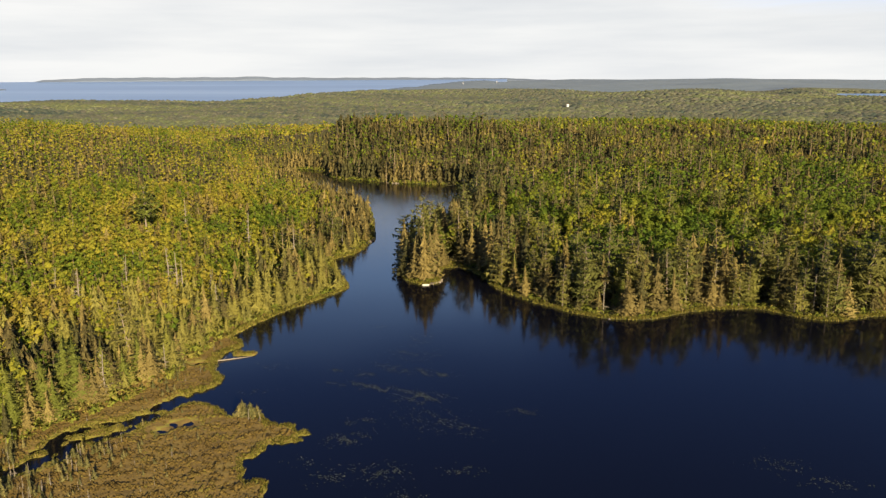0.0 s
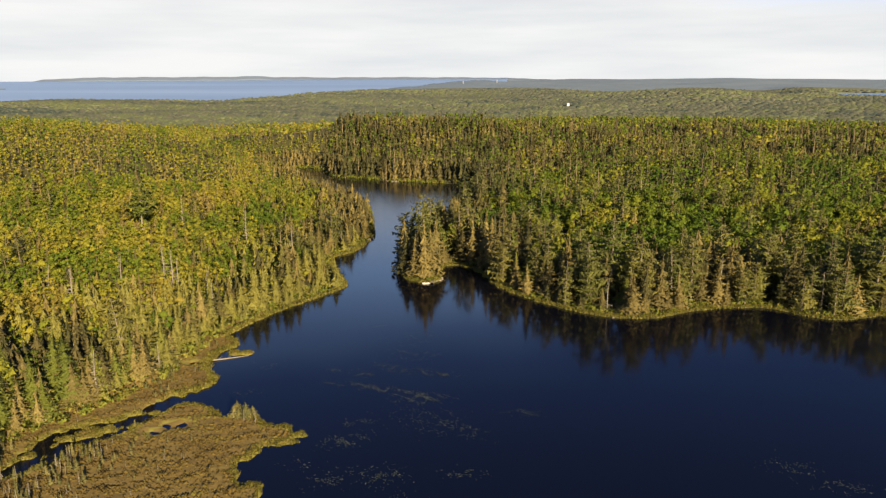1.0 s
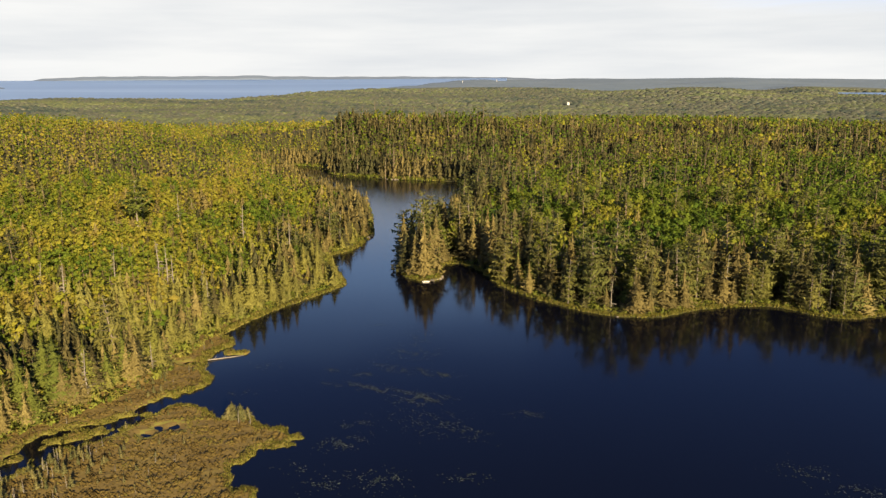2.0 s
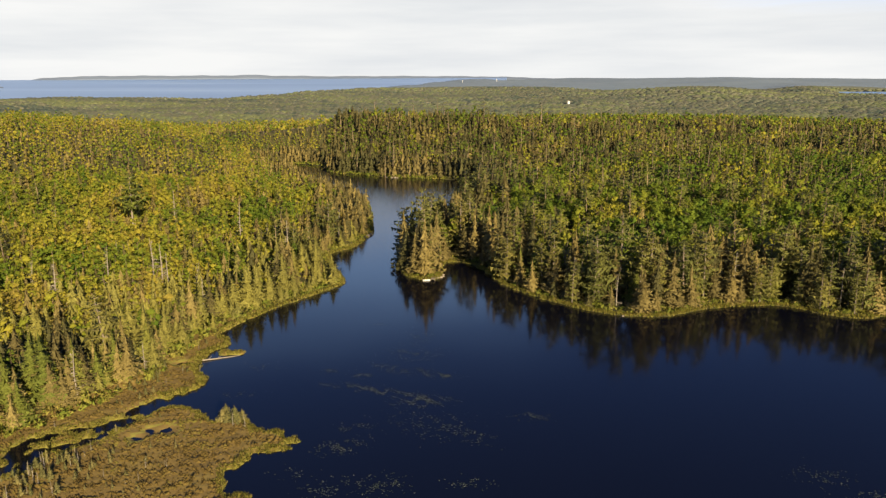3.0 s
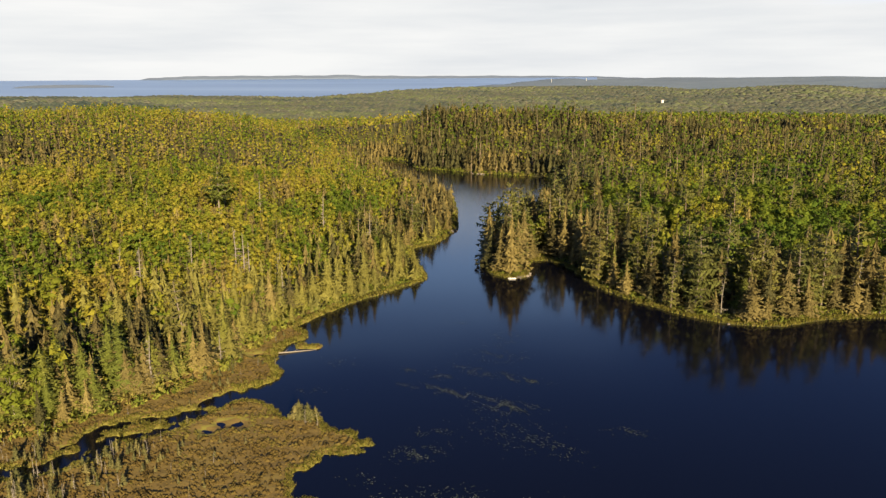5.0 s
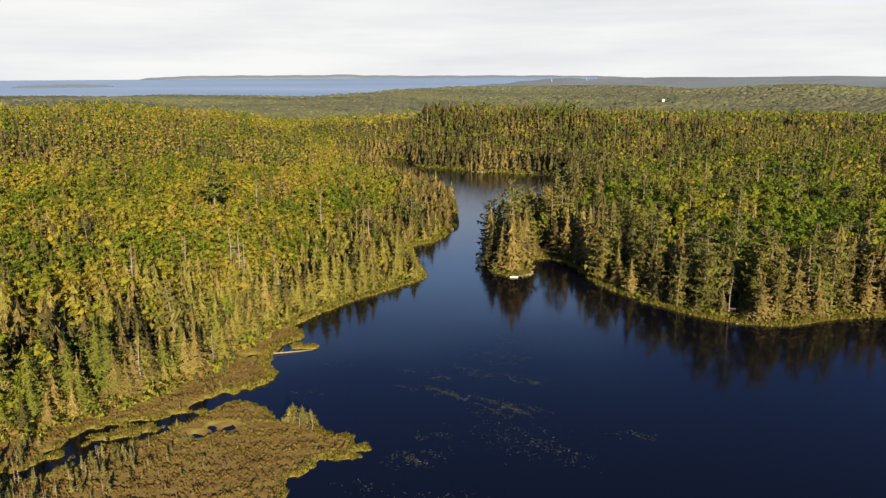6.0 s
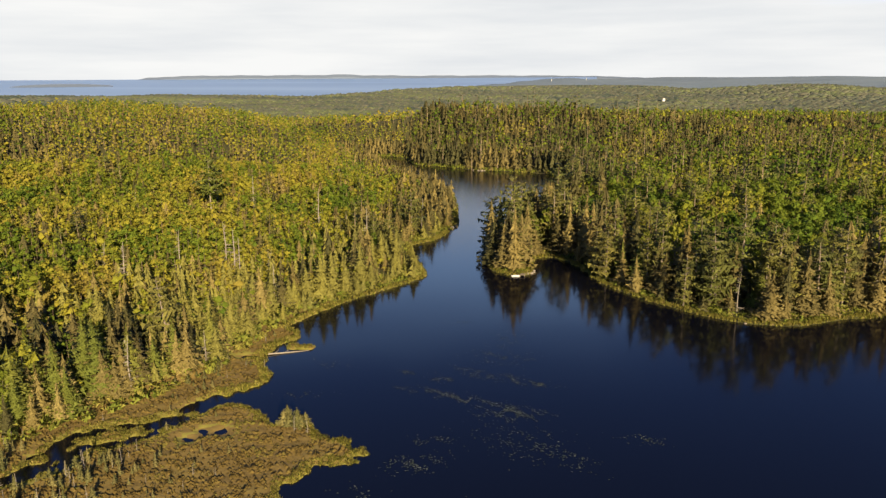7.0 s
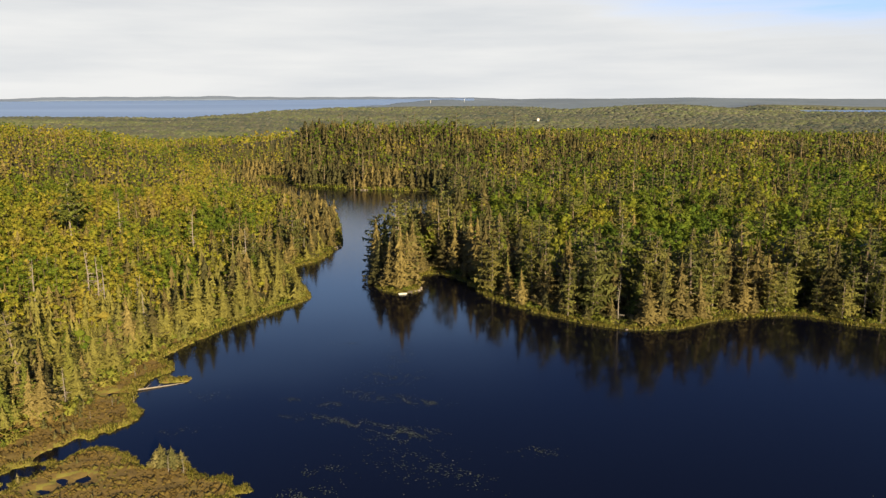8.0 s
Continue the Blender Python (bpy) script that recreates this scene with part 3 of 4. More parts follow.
def pine_shape(rng, height, radius, limbs, tufts, bare=0.25, sides=6, thick=True, levels=11):
    """A pine: a bare pale stem and flat upturned fans of needles along its limbs."""
    bend = rng.normal(0, 0.02, 2) * height
    stem = [np.array([bend[0] * s * s, bend[1] * s * s, height * s]) for s in (-0.03, 0.3, 0.6, 0.85, 1.0)]
    wood = [tube(stem, [0.016 * height, 0.013 * height, 0.009 * height, 0.004 * height, 0.01], sides)]
    leaves, normals = [], []
    for k in range(limbs):
        t = bare + (0.99 - bare) * (math.floor(levels * (k + 0.5) / limbs) + 0.5 + rng.normal(0, 0.13)) / levels
        a = k * 2.4 + rng.normal(0, 0.6)
        foot = np.array([bend[0] * t * t, bend[1] * t * t, height * t])
        reach = radius * (0.24 + 0.95 * (1 - t) ** 0.75) * rng.uniform(0.5, 1.2) * min(1.0, 0.5 + (t - bare) * 3.5)
        up = rng.uniform(-0.12, 0.22) + 0.3 * max(0, t - 0.8) * 5
        way = np.array([math.cos(a), math.sin(a), up])
        end = foot + way * reach
        if thick:
            wood.append(tube([foot, end], [0.05, 0.015], 3))
        fan = spray(rng, foot, (way[0], way[1]), reach * 1.05, 0.48 * reach + 0.15, -up, 4 if thick else 3, 0.10)
        leaves += fan
        normals += [[np.array([way[0] * 0.55, way[1] * 0.55, 0.7]) + rng.normal(0, 0.22, 3)] * 3 for _ in fan]
        for q in range(tufts):
            s = rng.uniform(0.25, 1.02)
            c = foot + (end - foot) * s + rng.normal(0, 1, 3) * np.array([0.16, 0.16, 0.05]) * reach
            face = way * (0.3 + 0.5 * s) + np.array([0, 0, 0.5]) + rng.normal(0, 0.3, 3)
            d = np.cross(face, rng.normal(0, 1, 3))
            d /= np.linalg.norm(d)
            size = rng.uniform(0.22, 0.45) * (0.65 + 0.22 * reach)
            leaves.append((c - d * size * 0.8, c + d * size * 0.8, c + np.array([way[0] * 0.5, way[1] * 0.5, rng.uniform(0.4, 0.9)]) * size))
            normals.append([face] * 3)
    return (np.concatenate(wood), *bent(np.array(leaves), np.array(normals)))


def leafy_shape(rng, height, radius, clumps, leaves_each, low=0.3, sides=3, spread=0.62, thick=False, core=1.0):
    """A broadleaf tree: a stem, and a tall uneven crown of leafy clumps with gaps between them."""
    fork = height * low
    wood = [tube([(0, 0, -0.5), (0.1, 0.05, fork), (0.05, 0, height * 0.8)], [0.013 * height, 0.009 * height, 0.02], sides)]
    leaves, normals = [], []
    for k in range(clumps):
        t = (k + rng.uniform(0.2, 0.8)) / clumps
        env = radius * np.interp(t, [0, 0.3, 0.7, 1], [0.6, 1.0, 0.8, 0.15])
        a = k * 2.4 + rng.normal(0, 0.5)
        off = env * spread * rng.uniform(0.55, 1.2)
        c = np.array([math.cos(a) * off, math.sin(a) * off, fork + (height * 0.95 - fork) * t])
        size = radius * rng.uniform(0.36, 0.58) * (1.05 - 0.30 * t) * (8 / max(clumps, 5)) ** 0.25
        if thick and k % 2:
            wood.append(tube([(0.1, 0.05, fork + 0.3 * (c[2] - fork)), tuple(c)], [0.005 * height, 0.015], 3))
        body, out = lump(rng, c, size * core, 1.1, 0.2)
        away = np.array([math.cos(a), math.sin(a), 0.5 + t]) * 0.6
        leaves += list(body)
        normals += list(out + away + rng.normal(0, 0.22, (len(out), 1, 3)))
        for q in range(leaves_each):
            d = rng.normal(0, 1, 3)
            d[2] = d[2] * 0.8 + 0.35
            d /= np.linalg.norm(d)
            p = c + d * size * rng.uniform(0.6, 1.3) * (1, 1, 1.1)
            face = d + (0, 0, 0.25) + rng.normal(0, 0.38, 3)
            u = np.cross(face, (rng.normal(0, 0.4), rng.normal(0, 0.4), 1.0))
            u /= np.linalg.norm(u) + 1e-6
            tip = np.cross(u, face)
            tip /= np.linalg.norm(tip) + 1e-6
            tip = tip if tip[2] > 0 else -tip
            w = size * rng.uniform(0.38, 0.8)
            leaves.append((p - u * w * 0.42, p + u * w * 0.42, p + tip * w))
            normals.append([d * 0.6 + away * 0.5 + (0, 0, 0.25) + rng.normal(0, 0.2, 3)] * 3)
    hold = np.tile(np.r_[np.full(8, 0.75), np.full(leaves_each, 0.35)], clumps)
    return (np.concatenate(wood), *bent(np.array(leaves), np.array(normals), hold))


def dead_shape(rng, height, limbs):
    wood = [tube([(0, 0, -0.4), (0.05, 0, height * 0.5), (rng.normal(0, 0.02) * height, rng.normal(0, 0.02) * height, height)],
                 [0.015 * height, 0.010 * height, 0.02], 6)]
    for k in range(limbs):
        t, a = rng.uniform(0.15, 0.97), rng.uniform(0, 6.28)
        n = (1.05 - t) * height * 0.15 * rng.uniform(0.4, 1.4)
        foot = np.array([0, 0, height * t])
        mid = foot + np.array([math.cos(a), math.sin(a), rng.uniform(-0.3, 0.25)]) * n * 0.6
        wood.append(tube([foot, mid, mid + np.array([math.cos(a + 0.4), math.sin(a + 0.4), rng.uniform(-0.5, 0.2)]) * n * 0.5], [0.045, 0.03, 0.012], 3))
    return np.concatenate(wood), np.zeros((0, 3, 3)), np.zeros((0, 3, 3))


def soup(tris, mats, name, slots=None, tone=None, normals=None):
    """A mesh of loose triangles."""
    v = tris.reshape(-1, 3)
    return mesh_object(name, v, np.arange(len(v)).reshape(-1, 3), mats, slots, tone, normals is not None, None if normals is None else normals.reshape(-1, 3))


def face_normals(tris):
    n = np.cross(tris[:, 1] - tris[:, 0], tris[:, 2] - tris[:, 0])
    n /= np.linalg.norm(n, axis=-1, keepdims=True) + 1e-9
    return np.repeat(n[:, None], 3, 1)


# ---------------------------------------------------------------- where the trees stand
rng = np.random.RandomState(7)


def scatter(spacing, near, far, left=-41.0, right=37.0):
    """Loose rows of places within a wedge of the plan, one a cell."""
    n = int(far / spacing) + 1
    gx, gy = np.meshgrid(np.arange(-n, n) * spacing, np.arange(0, n) * spacing)
    x = gx.ravel() + rng.uniform(-0.46, 0.46, gx.size) * spacing
    y = gy.ravel() + rng.uniform(-0.46, 0.46, gx.size) * spacing
    d, a = np.hypot(x, y), np.degrees(np.arctan2(x, y))
    keep = (d > near) & (d < far) & (a > left) & (a < right) & (y > 60)
    return x[keep], y[keep]


def kinds_at(x, y, s):
    """Kind of tree and height: 0 spruce, 1 pine, 2 broadleaf, 3 larch."""
    west = x < np.interp(y, [100, 280, 480], [-20, -20, -80])
    patch = waves(x, y, 41, 55, 3) + 0.6 * waves(x, y, 43, 17, 2)
    leafy = np.where(west, 0.72, np.where(y < 390, 0.74, 0.60)) + 0.42 * patch
    leafy = np.where(s < 26, leafy * ease(5, 30, s) * 0.75, leafy)
    leafy = np.where((y > 400) & (y < 700) & (x > -90), leafy * 0.45, leafy)
    roll, roll2, roll3 = rng.uniform(0, 1, x.size), rng.uniform(0, 1, x.size), rng.uniform(0, 1, x.size)
    kind = np.where(roll < leafy, 2, np.where(roll2 < np.where(west, 0.03 * (y < 300), np.where(y > 400, 0.06, np.where(s < 26, 0.45, 0.24))), 1, 0))
    larch = west & (y > 118) & (y < 235) & (kind == 0) & (roll3 < 0.75 * (1 - ease(20, 45, s)) * ease(132, 150, y))
    kind = np.where(larch, 3, kind)
    tall = np.where(west, 8.4, 11.8)
    tall = np.where(kind == 1, tall * 1.25, np.where(kind == 2, tall * 0.88, tall)) * np.clip(rng.normal(1, np.where(kind == 2, 0.15, 0.22), x.size), 0.5, 1.45)
    tall = np.where(kind == 3, tall * rng.uniform(0.55, 1.05, x.size), tall) * np.where((kind == 0) & (y > 330), 0.84, 1.0) * np.where((kind == 0) & west & (s < 40), 0.88, 1.0)
    tall *= np.where(s < 4.5, 0.75, 1.0) * np.where((kind == 0) & (s > 25), np.where(west, 0.68, 0.76), 1.0)
    return kind, tall


def stand(spacing, near, far):
    x, y = scatter(spacing, near, far)
    s = shore_distance(x, y)
    marsh = (x < -20) & (y < 178) & (wooded(x, y) < 0.5)
    keep = (s > np.where(y > 290, 0.4, np.where(x > -20, 1.3, 2.2))) & ~marsh & ((s > 24) | (y > 290) | (rng.uniform(0, 1, x.size) > 0.28)) & (rng.uniform(0, 1, x.size) > np.where(x > -20, 0.30, 0.05)) & (np.hypot(x + 100.0, y - 234.0) > 6.0)
    x, y, s = x[keep], y[keep], s[keep]
    kind, tall = kinds_at(x, y, s)
    return x, y, ground_height(x, y) - 0.15, s, kind, tall


def grow(name, label, shapes, x, y, z, tall, tone, mats, category="woods", wide=1.0):
    """Many plants as one mesh: each a turned and scaled copy of one of the shapes (each 1 m high)."""
    tris, slots, tones, norms = [], [], [], []
    which = rng.randint(0, len(shapes), x.size)
    angle = rng.uniform(0, 2 * np.pi, x.size)
    fat = wide * rng.uniform(0.82, 1.22, x.size)
    for k, (wood, leaf, bend) in enumerate(shapes):
        m = which == k
        base = np.concatenate([wood, leaf]) if len(wood) else leaf
        nb = np.concatenate([face_normals(wood), bend]) if len(wood) else bend
        c, s = np.cos(angle[m])[:, None, None], np.sin(angle[m])[:, None, None]
        h, f = tall[m][:, None, None], (tall[m] * fat[m])[:, None, None]
        bx, by, bz = base[None, ..., 0], base[None, ..., 1], base[None, ..., 2]
        t = np.stack([(bx * c - by * s) * f + x[m][:, None, None], (bx * s + by * c) * f + y[m][:, None, None], bz * h + z[m][:, None, None]], -1)
        nx, ny, nz = nb[None, ..., 0], nb[None, ..., 1], nb[None, ..., 2]
        norms.append(np.stack([nx * c - ny * s, nx * s + ny * c, nz + 0 * c], -1).reshape(-1, 3, 3).astype(np.float32))
        tris.append(t.reshape(-1, 3, 3).astype(np.float32))
        slots.append(np.tile(np.r_[np.zeros(len(wood)), np.ones(len(leaf))], m.sum()))
        tones.append(np.repeat(tone[m], len(base) * 3))
    ob = new(name, soup(np.concatenate(tris), mats, name, np.concatenate(slots), np.concatenate(tones), np.concatenate(norms)))
    return tagged(ob, label, category, kind="stuff")


def unit(shape, height):
    return shape[0] / height, shape[1] / height, shape[2]


def tree_thing(name, kind_label, shape, bark, leaf):
    """A tree: an Empty at its foot with a trunk and a crown."""
    wood, leaves, bend = shape
    root = new(name)
    root.empty_display_size = 0.5
    tagged(root, kind_label, "tree")
    for part_name, tris, mat, norms in (("trunk", wood, bark, None), ("crown", leaves, leaf, bend)):
        if len(tris):
            ob = new(part_name, soup(tris, [mat], part_name, normals=norms))
            ob.parent = root
    return root


def plant(masters, x, y, z, tall, group="", fat=(0.9, 1.2)):
    """Places copies of the masters (each with its height) until there is one tree for each place; the masters take the first places."""
    used = set()
    for n in range(len(x)):
        k = rng.randint(len(masters))
        root, h = masters[k]
        m = pose(x[n], y[n], z[n], rng.normal(0, 1.2), rng.normal(0, 1.2), rng.uniform(0, 360))
        size = tall[n] / h
        if k in used:
            ob = copy_thing(root, m)
        else:
            ob = root
            ob.matrix_basis = m
            used.add(k)
        ob.scale = (size * rng.uniform(*fat),) * 2 + (size,)
        if group:
            ob["group"] = group


x1, y1, z1, s1, k1, h1 = stand(2.95, 0, 330)
single = (s1 < np.where(x1 < -20, 13, 16)) & (y1 < 268)
for kind, limit in ((0, 245), (1, 120), (2, 150), (3, 110)):
    over = np.flatnonzero(single & (k1 == kind))[limit:]
    single[over] = False


LONE_PINE = 25.6 - float(ground_height(np.array([-101.5]), np.array([238.4]))[0])


def tree_row(name, label, make, radii, height, bark, leaf, kind, group, extra=()):
    masters = [(tree_thing(name, label, make(np.random.RandomState(100 * (kind + 1) + k), height, r), MAT[bark], MAT[leaf]), height) for k, r in enumerate(radii)]
    m = single & (k1 == kind)
    ex = np.array(extra, float).reshape(-1, 3)
    plant(masters, np.r_[ex[:, 0], x1[m]], np.r_[ex[:, 1], y1[m]], np.r_[ground_height(ex[:, 0], ex[:, 1]), z1[m]], np.r_[ex[:, 2], h1[m]], group, (1.0, 1.35))


tree_row("spruce_tree", "olive green spruce with drooping needled branches on the wooded shore",
         lambda r, h, w: spruce_shape(r, h, w, 12, 10, 3, taper=0.85 + 0.25 * r.uniform(), core=0.78), (3.8, 4.3, 3.4, 4.8, 4.0), 14.0, "bark", "spruce", 0, "spruces along the shore",
         [(-9.5, 210.5, 13.0), (-6.3, 209.2, 16.0), (-11.6, 216.0, 12.0), (-8.0, 217.0, 15.0), (-4.0, 212.0, 14.0), (-12.5, 224, 14), (-13.4, 233, 14)])
tree_row("pine_tree", "tall white pine with flat tiers of needles near the lake",
         lambda r, h, w: pine_shape(r, h, w, 46, 8, bare=0.12, levels=9), (4.2, 4.9, 3.8, 4.5), 17.0, "pine_bark", "pine", 1, "pines along the shore")
tree_row("pine_tree", "lone dark pine with flat tiers above the leafy hill",
         lambda r, h, w: pine_shape(r, h, w, 44, 7, bare=0.42, levels=6), (6.0,), 17.0, "pale_bark", "fir", 5, "pines on the hill", [(-101.5, 238.4, LONE_PINE)])
tree_row("birch_tree", "leafy birch with yellow green foliage at the woods edge",
         lambda r, h, w: leafy_shape(r, h, w, 13, 24, low=0.22, sides=5, thick=True, core=0.66), (2.3, 2.7, 2.1, 2.5), 11.0, "pale_bark", "broadleaf", 2, "birches along the shore")
tree_row("larch_tree", "soft pale olive larch beside the marsh",
         lambda r, h, w: spruce_shape(r, h, w, 14, 9, 4, taper=0.9, core=0.62), (3.7, 4.2, 3.4, 3.9), 12.0, "pale_bark", "larch", 3, "larches along the marsh")

tree_row("fir_tree", "dark green balsam fir with layered branches beside the bog",
         lambda r, h, w: spruce_shape(r, h, w, 14, 11, 5, taper=0.95, core=0.5), (3.6, 3.2, 3.9), 12.0, "bark", "fir", 4, "firs at the edge of the woods",
         [(-73.0, 120.5, 11.0), (-69.4, 125.4, 12.5), (-77.5, 117.2, 10.5), (-81.5, 116.0, 10.5), (-70.5, 119.0, 7.5), (-75.5, 114.6, 7.0),
          (-62.0, 135.6, 9.5), (-84.5, 112.5, 9.0), (-79.5, 112.8, 6.0), (-66.0, 128.5, 10.0), (-72.5, 126.5, 11.5), (-78.5, 122.5, 11.0), (-86.5, 118.0, 10.0), (-63.5, 131.5, 7.5), (-90.0, 111.0, 9.0), (-94.0, 114.5, 10.5), (-74.0, 131.0, 11.0), (-60.0, 144.5, 9.0), (20.5, 200.5, 10.0), (23.8, 198.0, 11.0), (47.0, 181.0, 8.0), (84.0, 187.0, 9.5)])

# the woods behind the shore
near_shapes = {
    0: [unit(spruce_shape(np.random.RandomState(400 + k), 12.0, r, 7, 5, 2, bare=0.08, sides=3, taper=p, points=6, core=0.88), 12.0) for k, (r, p) in enumerate(((2.9, 0.85), (3.2, 0.7), (2.6, 0.95), (3.4, 0.8), (3.1, 0.65), (2.8, 0.75)))],
    1: [unit(pine_shape(np.random.RandomState(420 + k), 17.0, r, 24, 4, bare=0.2, sides=3, thick=False), 17.0) for k, r in enumerate((3.8, 4.4, 3.4))],
    2: [unit(leafy_shape(np.random.RandomState(440 + k), 9.0, r, 8, 13, low=0.2, core=0.66), 9.0) for k, r in enumerate((2.0, 2.3, 1.8, 2.1, 1.6, 2.4))],
    3: [unit(spruce_shape(np.random.RandomState(460 + k), 11.0, r, 8, 5, 2, bare=0.04, sides=3, taper=0.8, core=0.9), 11.0) for k, r in enumerate((2.7, 3.1, 2.5))],
}
mid_shapes = {
    0: [unit(spruce_shape(np.random.RandomState(500 + k), 11.0, r, 5, 0, 1, sides=3, bare=0.1, points=4, taper=p), 11.0) for k, (r, p) in enumerate(((2.9, 0.9), (3.2, 0.7), (2.6, 1.0), (3.0, 0.8)))],
    1: [unit(pine_shape(np.random.RandomState(520 + k), 17.0, r, 10, 1, bare=0.45, sides=3, thick=False), 17.0) for k, r in enumerate((4.0, 4.4))],
    2: [unit(leafy_shape(np.random.RandomState(540 + k), 9.0, r, 5, 5, low=0.2, spread=0.66, core=0.64), 9.0) for k, r in enumerate((1.8, 2.1, 1.6, 1.9))],
}
mid_shapes[3] = mid_shapes[0]
far_shapes = {
    0: [unit(spruce_shape(np.random.RandomState(560 + k), 11.0, r, 5, 0, 1, sides=3, bare=0.15, points=4, taper=0.6), 11.0) for k, r in enumerate((3.2, 3.6, 2.9))],
    1: [unit(pine_shape(np.random.RandomState(570 + k), 17.0, r, 6, 0, bare=0.5, sides=3, thick=False), 17.0) for k, r in enumerate((4.2, 4.6))],
    2: [unit(leafy_shape(np.random.RandomState(580 + k), 10.0, r, 2, 5, low=0.3, spread=0.4, core=0.7), 10.0) for k, r in enumerate((3.2, 3.6, 3.0))],
}
far_shapes[3] = far_shapes[0]
WOOD_NAMES = {0: ("spruce_woods", "dense olive brown spruce woods", "bark", "spruce_wood"),
              1: ("pine_woods", "scattered white pines above the woods", "bark", "pine_wood"),
              2: ("broadleaf_woods", "dense leafy woods in bright yellow green", "bark", "broadleaf_wood"),
              3: ("larch_woods", "soft pale olive larch woods", "pale_bark", "larch_wood")}


def tones(x, y):
    side = np.where(x < np.interp(y, [100, 280, 480], [-20, -20, -80]), 0.52, 0.30)
    return np.clip(side + 0.36 * waves(x, y, 61, 60, 3) + rng.normal(0, 1, x.size) * np.where(side > 0.5, 0.19, 0.11), 0, 1)


def woods(shapes, x, y, z, kind, tall, word):
    for k in (0, 1, 2, 3):
        m = kind == k
        name, label, bark, leaf = WOOD_NAMES[k]
        if m.any():
            grow(name, label + word, shapes[k], x[m], y[m], z[m], tall[m] * 0.9, np.clip(tones(x[m], y[m]) - (0.04 if k == 0 else 0), 0, 1), [MAT[bark], MAT[leaf]], wide=(1.4, 1.3, 1.28, 1.5)[k])


m = ~single
woods(near_shapes, x1[m], y1[m], z1[m], k1[m], h1[m], " behind the shore")
x2, y2, z2, s2, k2, h2 = stand(3.5, 330, 540)
woods(mid_shapes, x2, y2, z2, k2, h2, " on the ridge")
x2, y2, z2, s2, k2, h2 = stand(4.8, 540, 900)
woods(far_shapes, x2, y2, z2, k2, h2, " beyond the ridge")

# saplings and shrubs under the trees
def sapling_shape(seed):
    """A low leafy growth: a few clumps of leaves on a short stem."""
    return unit(leafy_shape(np.random.RandomState(seed), 3.0, 0.95, 2, 6, low=0.25, spread=0.5), 3.0)


x, y = scatter(2.5, 100, 345)
s = shore_distance(x, y)
m = (s > 9) & ~((x < -20) & (y < 178) & (wooded(x, y) < 5)) & (rng.uniform(0, 1, x.size) < np.where(x > -20, 0.10, np.where(y < 210, 0.9, 0.55)))
x, y = x[m], y[m]
grow("undergrowth", "leafy saplings and shrubs under the trees", [sapling_shape(470 + k) for k in range(5)], x, y, ground_height(x, y) - 0.1,
     rng.uniform(1.8, 4.8, x.size), tones(x, y), [MAT["bark"], MAT["broadleaf_wood"]], "undergrowth", wide=1.5)

# young conifers along the edges of the woods
x, y = scatter(2.7, 90, 275)
s = shore_distance(x, y)
edge = np.where((x < -40) & (y < 178), wooded(x, y), s)
bog = (x < -20) & (y < 178) & (wooded(x, y) < 0.5)
m = (edge > 1.0) & (edge < 24) & (s > 2.0) & ~bog & (rng.uniform(0, 1, x.size) < np.where(x < -20, 0.75, 0.35))
x, y = x[m], y[m]
young = [unit(spruce_shape(np.random.RandomState(480 + k), 6.0, r, 7, 3, 2, bare=0.03, sides=3, taper=1.0, core=0.85), 6.0) for k, r in enumerate((2.1, 2.5, 1.9))]
for side, name, label, leaf in ((x >= -20, "young_conifers", "young olive conifers at the edge of the woods", "spruce_wood"),
                                (x < -20, "young_larches", "young pale olive larches at the edge of the marsh", "larch_wood")):
    grow(name, label, young, x[side], y[side], ground_height(x[side], y[side]) - 0.1, rng.uniform(1.6, 5.2, side.sum()), tones(x[side], y[side]), [MAT["bark"], MAT[leaf]], wide=1.4)

# low woods to the coast
HOUSE = (217.0, 1269.0)
x3, y3 = scatter(8.6, 880, 2450)
away = np.hypot(x3 - HOUSE[0], (y3 - HOUSE[1] + 25) / 2.5) > 14
keep = (rng.uniform(0, 1, x3.size) < 1.15 - 0.6 * ease(1000, 1900, np.hypot(x3, y3))) & (np.hypot(x3, y3) < bay_edge(x3 / np.maximum(y3, 1)) - 15) & away
x3, y3 = x3[keep], y3[keep]
z3 = ground_height(x3, y3)


def crown_shape(seed):
    """A far tree's crown: an uneven dome."""
    r = np.random.RandomState(seed)
    a = np.arange(6) * math.pi / 3 + r.uniform(-0.3, 0.3, 6)
    w = r.uniform(0.8, 1.25, 6)
    rim = np.stack([np.cos(a) * w, np.sin(a) * w, r.uniform(-0.05, 0.15, 6)], 1)
    top = np.array([r.normal(0, 0.1), r.normal(0, 0.1), 1.0])
    t = np.array([(top, rim[k], rim[(k + 1) % 6]) for k in range(6)])
    return np.zeros((0, 3, 3)), t, (t + (0, 0, 0.2)) * (0.28, 0.28, 1.0)


clump = [crown_shape(600 + k) for k in range(5)]
grow("far_woods", "lowland woods in haze-greyed green towards the coast", clump, x3, y3, z3,
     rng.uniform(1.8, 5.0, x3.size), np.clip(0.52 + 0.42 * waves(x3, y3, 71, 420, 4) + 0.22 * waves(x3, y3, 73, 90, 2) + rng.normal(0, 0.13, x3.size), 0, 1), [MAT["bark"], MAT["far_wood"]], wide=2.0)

# ---------------------------------------------------------------- undergrowth, shore grass, bog heath, lily pads


